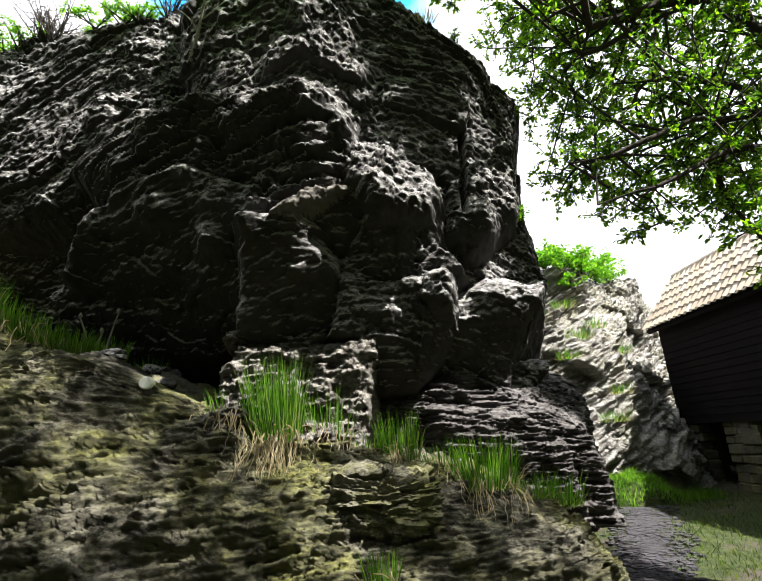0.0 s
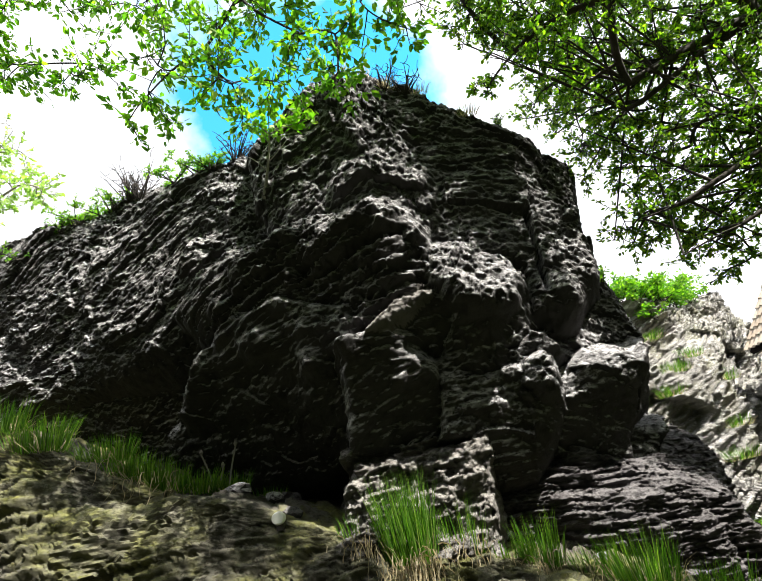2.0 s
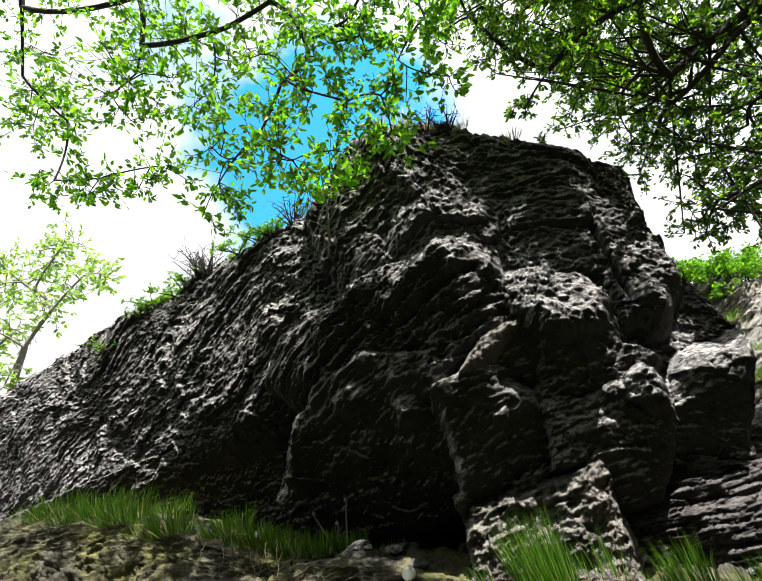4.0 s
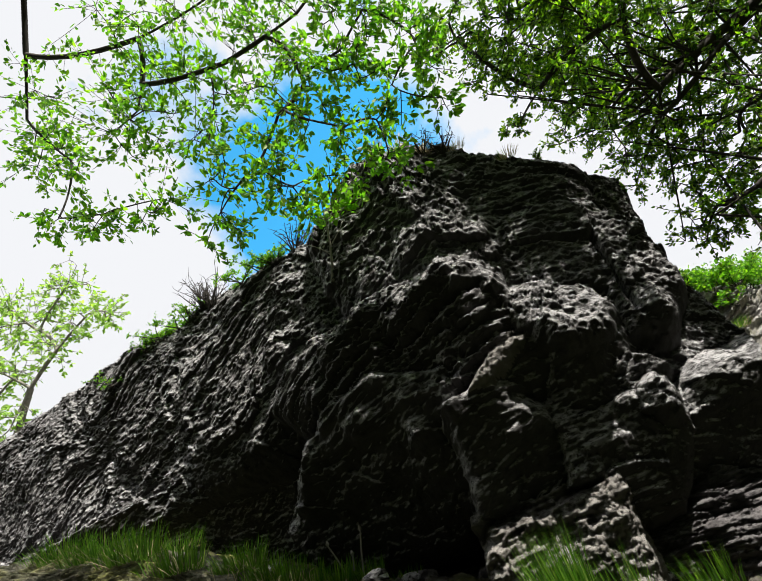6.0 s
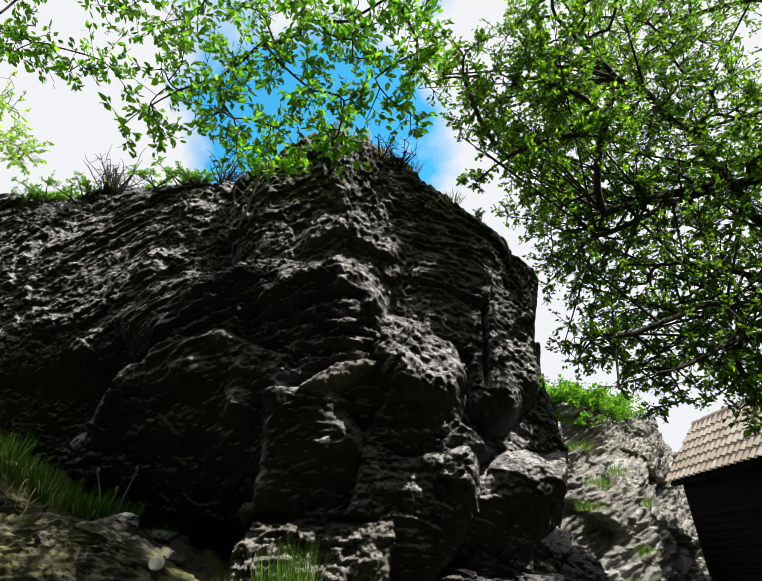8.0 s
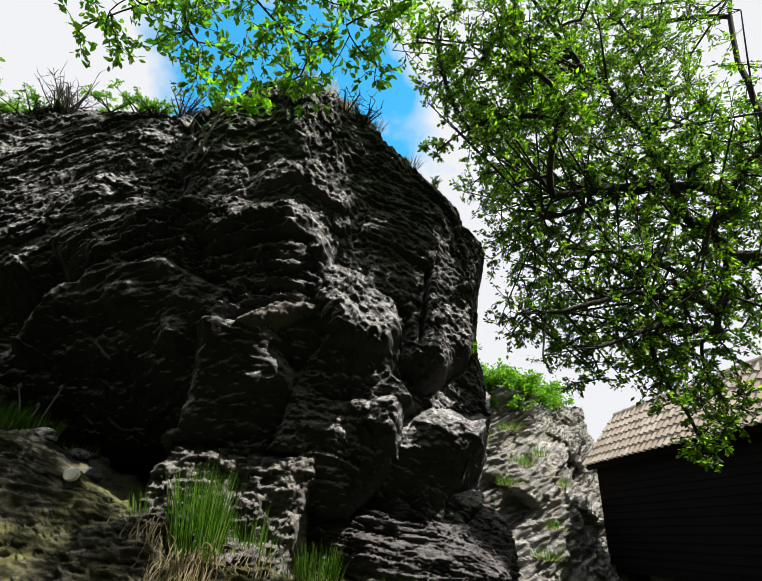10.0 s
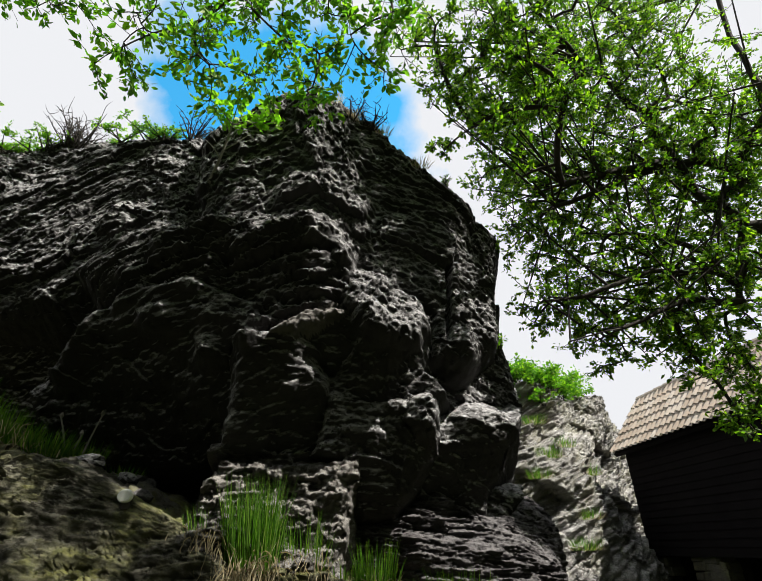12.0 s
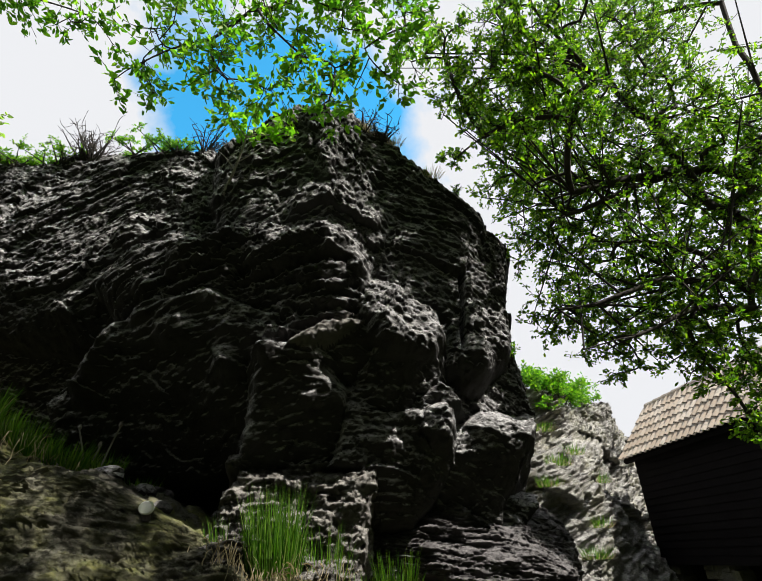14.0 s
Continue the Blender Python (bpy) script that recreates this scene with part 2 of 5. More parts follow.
def sheet(name, X, Y, Z, material, parent=None, smooth=False, keep=None):
    """A mesh from three equal grids of coordinates."""
    rows, cols = X.shape
    me = bpy.data.meshes.new(name)
    co = np.stack([X, Y, Z], -1).reshape(-1, 3).astype(np.float32)
    i = np.arange(rows * cols).reshape(rows, cols)
    quads = np.stack([i[:-1, :-1], i[:-1, 1:], i[1:, 1:], i[1:, :-1]], -1).reshape(-1, 4)
    if keep is not None:
        quads = quads[keep.ravel()]
        used, quads = np.unique(quads, return_inverse=True)
        co, quads = co[used], quads.reshape(-1, 4)
    me.vertices.add(len(co))
    me.vertices.foreach_set("co", co.ravel())
    me.loops.add(quads.size)
    me.loops.foreach_set("vertex_index", quads.ravel().astype(np.int32))
    me.polygons.add(len(quads))
    me.polygons.foreach_set("loop_start", np.arange(0, quads.size, 4, dtype=np.int32))
    me.polygons.foreach_set("loop_total", np.full(len(quads), 4, dtype=np.int32))
    me.update(calc_edges=True)
    me.materials.append(material)
    if smooth:
        me.shade_smooth()
    ob = new(name, me)
    ob.parent = parent
    return ob


def part(name, bm, material, parent, label=""):
    me = bpy.data.meshes.new(name)
    bm.to_mesh(me)
    bm.free()
    me.materials.append(material)
    ob = new(name, me)
    ob.parent = parent
    if label:
        ob["label"] = label
    return ob


def empty(name, label, category, place=(0, 0, 0), group="", kind=""):
    ob = new(name)
    ob.location = place
    return tagged(ob, label, category, group, kind)


def hull(points):
    """The convex outline round some points."""
    points = sorted(set(points))

    def half(some):
        out = []
        for p in some:
            while len(out) > 1 and (out[-1][0] - out[-2][0]) * (p[1] - out[-2][1]) <= (out[-1][1] - out[-2][1]) * (p[0] - out[-2][0]):
                out.pop()
            out.append(p)
        return out[:-1]

    return half(points) + half(points[::-1])


def outside(x, z, corners):
    """How far points lie outside a convex outline in the x-z plane (negative inside)."""
    d = np.full(np.shape(x), -1e9)
    corners = hull(corners)
    n = len(corners)
    area = sum(corners[i][0] * corners[(i + 1) % n][1] - corners[(i + 1) % n][0] * corners[i][1] for i in range(n))
    sign = 1 if area > 0 else -1
    for i in range(n):
        (ax, az), (bx, bz) = corners[i], corners[(i + 1) % n]
        ex, ez = bx - ax, bz - az
        length = math.hypot(ex, ez)
        d = np.maximum(d, sign * ((x - ax) * ez - (z - az) * ex) / length)
    return d


def block(y, x, z, corners, plane, back=3.0, soft=0.12):
    """Joins a jutting block of rock to the face y: a front with a blunt upright ridge inside its outline, and flanks that run back outside it."""
    x0, y0, z0, left, right, up = plane
    zc, zt = np.mean([c[1] for c in corners]), max(c[1] for c in corners)
    d = outside(x, z, corners)
    chamfer = 0.0
    if soft < 0.1:  # slabs and pillars slope back at the top, so lit edges show from the camera
        rise = np.clip((z - zc) / (zt - zc), 0, 1)
        chamfer = np.clip(d, 0, 0.14) * (back - 1.0) * rise**2
    front = y0 + np.maximum(left * (x0 - x), right * (x - x0)) + up * (z - z0)
    return np.minimum(y, front + back * 0.5 * (d + np.sqrt(d * d + soft * soft)) - back * 0.5 * soft * 0.6 - chamfer)


def strata(x, y, z, dip, period, seed):
    """Rock layers: each juts out towards its top and steps back in a small ledge. 0 to 1."""
    s = z * math.cos(dip) - x * math.sin(dip) + 0.35 * fbm(x * 0.8, y * 0.8, z * 0.8, 3, seed) * period
    s = s / period + 0.6 * vnoise(x * 0.7, z * 0.7, 0.5, seed + 9)
    f = s - np.floor(s)
    return np.where(f < 0.5, f / 0.5, (1 - f) / 0.5)


def facets(x, y, z, seed, lean=-0.1):
    """Broken rock: a random height and tilt for each cell of a jittered lattice; the joints between cells are sharp. About -1 to 1."""
    xi, yi, zi = np.floor(x).astype(np.int64), np.floor(y).astype(np.int64), np.floor(z).astype(np.int64)
    best, out = np.full(np.shape(x), 1e9), np.zeros(np.shape(x))
    for dx in (-1, 0, 1):
        for dy in (-1, 0, 1):
            for dz in (-1, 0, 1):
                cx, cy, cz = xi + dx, yi + dy, zi + dz
                px = x - (cx + 0.5 + 0.45 * lattice(cx, cy, cz, seed))
                py = y - (cy + 0.5 + 0.45 * lattice(cx, cy, cz, seed + 1))
                pz = z - (cz + 0.5 + 0.45 * lattice(cx, cy, cz, seed + 2))
                d = px * px + py * py + pz * pz
                h = 0.7 * lattice(cx, cy, cz, seed + 3) + 0.7 * px * lattice(cx, cy, cz, seed + 4) + pz * (lean + 0.55 * lattice(cx, cy, cz, seed + 5))
                out = np.where(d < best, h, out)
                best = np.minimum(best, d)
    return out


def flakes(u, v, thick, length, seed):
    """Thin rock plates laid one on another: each juts out towards its upper edge and steps back sharply above. About -1 to 1."""
    s = v / thick + 0.9 * vnoise(u / length * 0.5, v / thick * 0.12, 0.3, seed) + 0.35 * vnoise(u / length * 1.7, v / thick * 0.3, 0.8, seed + 1)
    layer = np.floor(s)
    row = layer.astype(np.int64)
    a = u / length + 7.0 * lattice(row, row * 0, row * 0, seed + 2) + 0.25 * vnoise(u / length * 3, v / thick, 0.1, seed + 3)
    col = np.floor(a).astype(np.int64)
    h = lattice(col, row, row * 0 + 1, seed + 4)
    tilt = lattice(col, row, row * 0 + 2, seed + 5)
    return 0.65 * h + (s - layer - 0.5) * 0.9 + (a - col - 0.5) * 0.5 * tilt


def ledge(y, x, z, a, b, jut, drop):
    """A narrow shelf from a to b in the x-z plane: it juts out along its upper edge and fades into the face below."""
    ex, ez = b[0] - a[0], b[1] - a[1]
    length = math.hypot(ex, ez)
    t = ((x - a[0]) * ex + (z - a[1]) * ez) / length
    d = ((z - a[1]) * ex - (x - a[0]) * ez) / length
    ends = step(-0.05, 0.15, t) * (1 - step(length - 0.2, length + 0.05, t))
    lift = np.where(d > 0, np.maximum(0, 1 - d / (jut * 1.3)), np.maximum(0, 1 + d / drop))
    return y - jut * ends * lift


def brow(y, x, z, a, b, jut, rise):
    """An overhanging lip from a to b in the x-z plane: it juts out above the line, ends sharply at it and fades upwards."""
    ex, ez = b[0] - a[0], b[1] - a[1]
    length = math.hypot(ex, ez)
    t = ((x - a[0]) * ex + (z - a[1]) * ez) / length
    d = ((z - a[1]) * ex - (x - a[0]) * ez) / length
    ends = step(-0.08, 0.08, t) * (1 - step(length - 0.08, length + 0.08, t))
    return y - jut * ends * step(-0.03, 0.0, d) * np.maximum(0, 1 - np.maximum(d, 0) / rise)


# ------------------------------------------------------------------ ground
def ground_height(x, y):
    hill = step(8.2, 12.5, y) * 5.6 * (1 - step(1.5, 4.5, x)) + step(12.6, 15.5, y) * 4.6 * step(1.5, 4.5, x) * (1 - step(7.0, 11.0, x) * 0.6)
    left = step(-5.0, -11.0, x) * 4.4 * step(2.0, 6.0, y)
    # unseen rise behind and to the right, added to block sky light
    behind = 17.0 * step(-2.6, -11.0, y) + 9.0 * step(9.5, 20.0, x) * (1 - step(8.0, 12.0, y))
    return np.maximum(np.maximum(hill, left), behind) + 0.05 * fbm(x * 0.6, y * 0.6, 0, 3, 5) + 0.012 * fbm(x * 4, y * 4, 0, 2, 6) + 0.012 * np.clip(y, 0, 12)


gx = np.concatenate([-np.geomspace(400, 12.5, 22), np.arange(-12, 14.01, 0.16), np.geomspace(14.5, 400, 22)])
gy = np.concatenate([-np.geomspace(300, 4.5, 18), np.arange(-4, 16.01, 0.16), np.geomspace(16.5, 500, 24)])
GX, GY = np.meshgrid(gx, gy)
tagged(sheet("ground", GX, GY, ground_height(GX, GY), M_GROUND, None, True),
       "rough grassy ground with bare earth between the rocks", "ground", kind="structure")

# ------------------------------------------------------------------ the big rock
RX, RZ = np.meshgrid(np.arange(-10.0, 2.7, 0.0135), np.arange(1.15, 9.2, 0.0138))
# each mass: its outline in x and z; its front (ridge x, y, z and the slopes to the left, to the right and upwards); how its flanks run back
MASSES = [
    ("left_hump", [(-11.51, 7.58), (-8.1, 7.07), (-6.49, 7), (-5.56, 6.49), (-5.08, 6.65), (-3.76, 6.56), (-2.68, 6.43), (-1.9, 6.31), (-1.37, 5.23), (-1.7, 4.5), (-2.61, 4.08), (-3.22, 4.47), (-4.4, 4.45), (-6.3, 4.0), (-11.5, 3.2)],
     (-2.9, 4.45, 4.3, 0.26, -0.26, 0.03), 3.0, 0.15),
    ("summit", [(-1.78, 6.01), (-0.83, 6.5), (-0.48, 6.4), (-0.26, 6.33), (-0.01, 6.17), (0.76, 5.8), (1.38, 5.49), (1.44, 5.23), (1.42, 4.55), (1.03, 3.78), (-0.04, 3.88), (-1.65, 4.41)],
     (-0.45, 3.65, 4.45, 0.28, 0.4, -0.05), 2.6, 0.12),
    ("bulge", [(-2.43, 3.82), (-2.91, 4.32), (-2.5, 4.66), (-1.51, 4.74), (-0.77, 4.64), (-0.32, 4.49), (0.02, 4.25), (-0.05, 3.82), (-0.3, 3.66), (-0.69, 3.5), (-1.06, 3.23), (-1.75, 3.44)],
     (-0.45, 3.52, 4.1, 0.28, 0.4, -0.15), 4.0, 0.1),
    ("shoulder", [(0.96, 4.91), (1.22, 5.1), (1.59, 5.29), (1.78, 5.17), (1.72, 4.65), (1.6, 4.07), (1.52, 3.74), (1.1, 3.32), (0.75, 3.39), (0.86, 4.11)],
     (1.1, 4.22, 4.6, -0.2, 0.75, 0.0), 4.0, 0.05),
    ("lower_mass", [(0.84, 3.82), (1.72, 4.01), (1.94, 3.77), (2.06, 3.2), (1.94, 2.95), (1.13, 2.69), (0.54, 2.77)],
     (1.2, 4.8, 3.4, -0.5, 0.75, -0.05), 3.0, 0.06),
    ("belly", [(-3.13, 3.15), (-2.27, 3.67), (-1.58, 3.74), (-0.95, 3.61), (-0.73, 3.43), (-0.97, 3.23), (-1.14, 2.52), (-1.97, 2.37), (-2.96, 2.57)],
     (-0.9, 3.7, 3.4, 0.28, 0.3, -0.75), 2.5, 0.06),
    ("overhang", [(-0.75, 3.48), (-0.26, 3.64), (0.01, 3.62), (-0.06, 3.28), (-0.23, 3.05), (-0.5, 3.27), (-0.65, 3.38)],
     (-0.4, 3.85, 3.3, 0.2, 0.2, -0.6), 4.0, 0.04),
    ("buttress", [(-0.03, 3.6), (0.58, 3.54), (0.65, 3.35), (0.6, 3.04), (0.49, 2.74), (0.05, 2.8), (-0.2, 3)],
     (0.2, 3.9, 3.3, -0.2, 0.25, -0.65), 5.0, 0.05),
    ("knee", [(-0.14, 4.14), (0.1, 4.15), (0.59, 3.97), (0.66, 3.53), (0.53, 3.39), (0.31, 3.52), (0.12, 3.43), (-0.08, 3.53), (-0.17, 3.78)],
     (0.2, 3.66, 3.75, -0.3, 0.55, 0.45), 5.0, 0.05),
    ("ledge", [(-0.72, 3.36), (-0.67, 3.45), (-0.25, 3.71), (-0.16, 3.63), (-0.32, 3.53), (-0.58, 3.36)],
     (-0.5, 3.46, 3.4, 0.1, 0.3, 0.35), 6.0, 0.03),
    ("slab", [(-0.97, 3.14), (-0.87, 3.21), (-0.6, 3.29), (-0.46, 3.21), (-0.28, 3.06), (-0.24, 2.96), (-0.33, 2.47), (-0.45, 2.32), (-1.09, 2.48)],
     (-0.9, 3.62, 3.05, -0.3, 0.3, -0.72), 5.0, 0.03),
    ("step", [(-0.21, 2.96), (0.07, 2.89), (0.01, 2.63), (-0.1, 2.41), (-0.33, 2.45)],
     (-0.1, 3.98, 2.85, -0.2, 0.2, -0.2), 5.0, 0.03),
    ("pillar", [(0.02, 2.77), (0.47, 2.76), (0.7, 2.61), (0.59, 2.33), (0.37, 1.93), (0.05, 1.94), (-0.35, 2.31), (-0.33, 2.49)],
     (0.35, 4.05, 2.75, -0.1, 0.2, -0.6), 5.0, 0.04),
    ("knob", [(0.52, 2.97), (0.61, 3.01), (0.74, 2.9), (0.75, 2.74), (0.68, 2.61), (0.54, 2.6), (0.44, 2.72)],
     (0.6, 3.98, 3.0, -0.1, 0.25, 0.1), 5.0, 0.08),
    ("footing", [(-1.11, 2.42), (-0.96, 2.46), (-0.65, 2.3), (-0.46, 2.36), (-0.5, 2.1), (-0.66, 1.5), (-1.36, 1.63)],
     (-0.5, 4.02, 2.3, -0.1, 0.1, 0.3), 6.0, 0.04),
    ("footing", [(-0.44, 2.23), (-0.11, 2.25), (-0.11, 2.02), (-0.19, 1.42), (-0.64, 1.5)],
     (-0.1, 4.0, 2.25, -0.1, 0.15, 0.28), 6.0, 0.03),
    ("rock_block", [(0.74, 2.61), (0.92, 2.66), (1.18, 2.72), (1.5, 2.71), (1.51, 2.59), (1.39, 2.25), (1.29, 1.76), (0.54, 1.91), (0.67, 2.34)],
     (0.9, 4.45, 2.6, -0.1, 0.1, -0.8), 3.0, 0.03),
    ("small_block", [(1.41, 2.16), (1.74, 2.1), (1.58, 1.65), (1.23, 1.72)],
     (2.0, 5.2, 2.3, -0.2, 0.2, -0.1), 5.0, 0.04),
]
# shelves that catch the light: both ends in x and z, how far they jut, and how far below they fade out
LEDGES = [
    ((-2.28, 3.89), (-1.26, 4.14), 0.15, 0.3),
    ((-2.01, 3.53), (-1.66, 3.67), 0.12, 0.25),
    ((-1.5, 3.24), (-1.19, 3.32), 0.14, 0.2),
    ((-2.01, 4.28), (-1.16, 4.48), 0.13, 0.3),
    ((-2.81, 4.79), (-2.63, 5.27), 0.1, 0.3),
    ((-1.21, 4.2), (-0.55, 4.42), 0.13, 0.25),
    ((-0.55, 4.17), (-0.05, 4.43), 0.12, 0.12),
    ((-0.23, 4.05), (0.0, 4.27), 0.1, 0.1),
    ((-0.67, 4.48), (-0.21, 4.53), 0.12, 0.2),
    ((-2.86, 3.11), (-2.36, 3.76), 0.14, 0.2),
    ((0.95, 3.49), (1.27, 3.68), 0.1, 0.2),
    ((-0.81, 3.6), (-0.68, 3.7), 0.12, 0.15),
    ((-1.03, 3.19), (-0.8, 3.36), 0.14, 0.15),
]
BARE = ("hollow", "belly", "overhang", "buttress", "slab", "pillar", "rock_block")


def rock_face(x, z):
    wx = x + 0.06 * fbm(x * 1.1, z * 1.1, 1.5, 3, 21) + 0.03 * fbm(x * 5, z * 5, 3.1, 3, 22)
    wz = z + 0.06 * fbm(x * 1.1, z * 1.1, 7.5, 3, 31) + 0.03 * fbm(x * 5, z * 5, 8.1, 3, 32)
    y = 5.7 - 0.5 * (z - 2.5) + 6.0 * np.maximum(0, z - 4.3) + 3.2 * np.maximum(0, x - 1.75)
    which = np.zeros(x.shape, int)
    for number, (name, corners, plane, back, soft) in enumerate(MASSES):
        front = block(y, wx, wz, corners, plane, back, soft)
        which = np.where(front < y, number + 1, which)
        y = front
    names = np.array(["hollow"] + [m[0] for m in MASSES])[which]
    # the brow that shades the face below it, and the upright crack beside the shoulder
    for a, b in (((-0.83, 4.83), (-0.42, 4.9)), ((-0.46, 4.9), (0.06, 4.68))):
        y = brow(y, wx, wz, a, b, 0.1, 0.5)
    y = brow(y, wx, wz, (-0.05, 3.36), (0.52, 3.36), 0.07, 0.3)
    y = y + 0.25 * (1 - step(0.012, 0.04, np.abs(wx - 0.96 - 0.08 * (z - 4.0)))) * step(3.5, 3.7, z) * (1 - step(4.4, 4.55, z))
    for a, b, jut, drop in LEDGES:
        y = ledge(y, wx, wz, a, b, jut * 1.3, drop)
    # layers, joints and rough skin; the layers rise to the right across the left side and fall to the right on the other
    bare = np.isin(names, BARE)
    k = np.where(bare, 0.5, 1.0)
    turn = radians(17) - radians(40) * step(-0.5, 0.5, x + 0.25 * (z - 4.2)) + radians(10) * vnoise(x * 0.8, z * 0.8, 0.4, 20)
    c, s = np.cos(turn), np.sin(turn)
    u, v = x * c + z * s, z * c - x * s
    y = y - k * (0.05 * facets(u * 1.7, y * 0.9, v * 2.7, 40, -0.2) + 0.022 * facets(u * 3.6, y * 2.4, v * 7.0, 50, -0.3))
    y = y - k * 0.008 * strata(x, y, z, radians(12), 0.2, 60) - 0.05 * fbm(x * 1.3, y * 1.3, z * 1.3, 3, 70)
    patch = step(-0.4, 0.35, fbm(u * 1.5, 0.5, v * 1.9, 3, 75))  # where the plates lie open
    plates = np.where(bare, 0.05, 0.4 + 0.6 * patch) * np.where(np.isin(names, ("left_hump", "summit")), 0.6, 1.0)
    y = y - np.where(bare, 0.4, 1.0) * 0.018 * facets(x * 13, y * 9, z * 17, 93, -0.3)
    y = y - plates * (0.02 * flakes(u, v, 0.11, 0.25, 80) + 0.022 * flakes(u + 0.3 * v, v + 0.05 * vnoise(u * 5, v * 5, 0.2, 84), 0.06, 0.12, 85) + 0.016 * flakes(u - 0.5 * v, v, 0.034, 0.09, 90))
    thin = np.isin(names, ("bulge", "left_hump")) * step(-3.2, -2.4, x) * (1 - step(-0.5, 0.0, x)) * (1 - step(4.3, 4.9, z))  # long thin layers across the middle
    y = y - thin * (0.045 * flakes(u, v, 0.13, 0.9, 100) + 0.022 * flakes(u, v, 0.07, 0.6, 105))
    y = y - 0.015 * facets(u * 22, y * 18, v * 34, 95, -0.3) - 0.018 * facets(u * 6, y * 7, v * 14, 97, -0.3) - np.where(bare, 0.045, 0.0) * facets(u * 2.2 + 0.4 * v, y * 2, v * 2.6, 99, -0.2)
    y = y - (names == "footing") * (0.1 * facets(x * 3.4, y * 2, z * 6.5, 98, 0.1) + 0.04 * facets(x * 9, y * 5, z * 16, 96, 0.1) + 0.03 * flakes(x, z + 0.1 * x, 0.05, 0.2, 92))
    return y, which


RY, R_KIND = rock_face(RX, RZ)
RY = np.minimum(RY, 11.5 + 0.2 * vnoise(RX, RZ, 2.2, 3))
outcrop = empty("rock_outcrop", "huge dark layered basalt outcrop with a shaded hollow beneath", "rock")
TEXTS = {"hollow": "dark overhung hollow at the foot", "summit": "brown weathered summit", "bulge": "layered bulging middle with lit ledges", "ledge": "ledge with sunlight painted in a paler colour",
         "slab": "smooth dark slab", "pillar": "dark upright pillar", "footing": "broken rock at the foot, sunlight painted in its paler colour", "rock_block": "square block with a lit top", "small_block": "small square block"}
for number, part_name in enumerate(["hollow"] + [m[0] for m in MASSES]):
    if not (R_KIND[:-1, :-1] == number).any():
        continue
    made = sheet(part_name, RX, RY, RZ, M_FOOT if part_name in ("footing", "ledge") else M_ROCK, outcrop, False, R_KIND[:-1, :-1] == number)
    if part_name in TEXTS:
        made["label"] = TEXTS[part_name]


# ------------------------------------------------------------------ foreground bank
def nearer_bank(x, y, z):
    """Scales the bank's layout towards the camera, so that it looks alike from there."""
    return -0.2 + (x + 0.2) * NEAR, -0.25 + (y + 0.25) * NEAR, 1.9 + (z - 1.9) * NEAR - 0.5 * step(0.35, 0.0, z)


NEAR = 0.85


def bank_point(U, V, rough=True):
    top = np.interp(U, [-9, -6.2, -4.6, -3.5, -2.0, -1.0, 0.14, 1.13, 1.6, 2.3, 2.9], [4.5, 3.9, 3.4, 2.72, 2.18, 1.7, 1.38, 1.06, 0.8, 0.25, 0.0])
    foot = np.interp(U, [-9, -5.4, -3.8, -1.7, 0, 2, 2.9], [5.0, 3.6, 2.95, 2.2, 1.72, 1.35, 1.1])
    bend = 0.9 * np.maximum(0, U - 1.0) ** 2 - 0.10 * np.maximum(0, -U - 2.5)
    kv = [0, 0.08, 0.30, 0.45, 0.52, 0.62, 1.0]
    Y = np.interp(V, kv, [2.7, 3.0, 3.75, 4.3, 4.5, 5.0, 8.0]) + bend * (1 - step(0.6, 1.0, V))
    share = np.interp(V, kv, [-0.1, 0.08, 0.62, 0.93, 1.0, 1.02, 1.0])
    Z = np.where(V < 0.62, share * top, top * 1.02 + (foot - top * 1.02) * np.clip((V - 0.62) / 0.3, 0, 1.0))
    if rough:
        face = 1 - step(0.48, 0.6, V)
        r = 0.13 * fbm(U * 1.2, Y * 1.2, Z * 1.2, 3, 111)
        r = r + (0.35 + 0.65 * face) * (0.05 * facets(U * 1.7, Y * 1.7, Z * 3.4, 300) + 0.015 * facets(U * 5, Y * 5, Z * 10, 310) + 0.009 * facets(U * 16, Y * 12, Z * 34, 320))
        r = r + 0.007 * ridged(U * 5, Y * 5, Z * 9, 3, 121)
        s = Z + 0.25 * Y - 0.1 * U
        r = r + 0.05 * flakes(U, s, 0.085, 0.42, 130) + 0.03 * flakes(U + 0.2 * s, s, 0.04, 0.18, 135) + 0.012 * flakes(U - 0.3 * s, s, 0.026, 0.07, 138)
        Z = Z + (1 - face) * step(0.5, 0.6, V) * (0.06 * facets(U * 3, Y * 3, Z, 330) + 0.035 * facets(U * 8, Y * 8, Z * 2, 340))
        Y, Z = Y - r * (0.25 + 0.75 * face), Z + r * 0.45 * step(0.0, 0.1, V)
    return nearer_bank(U, Y, Z)


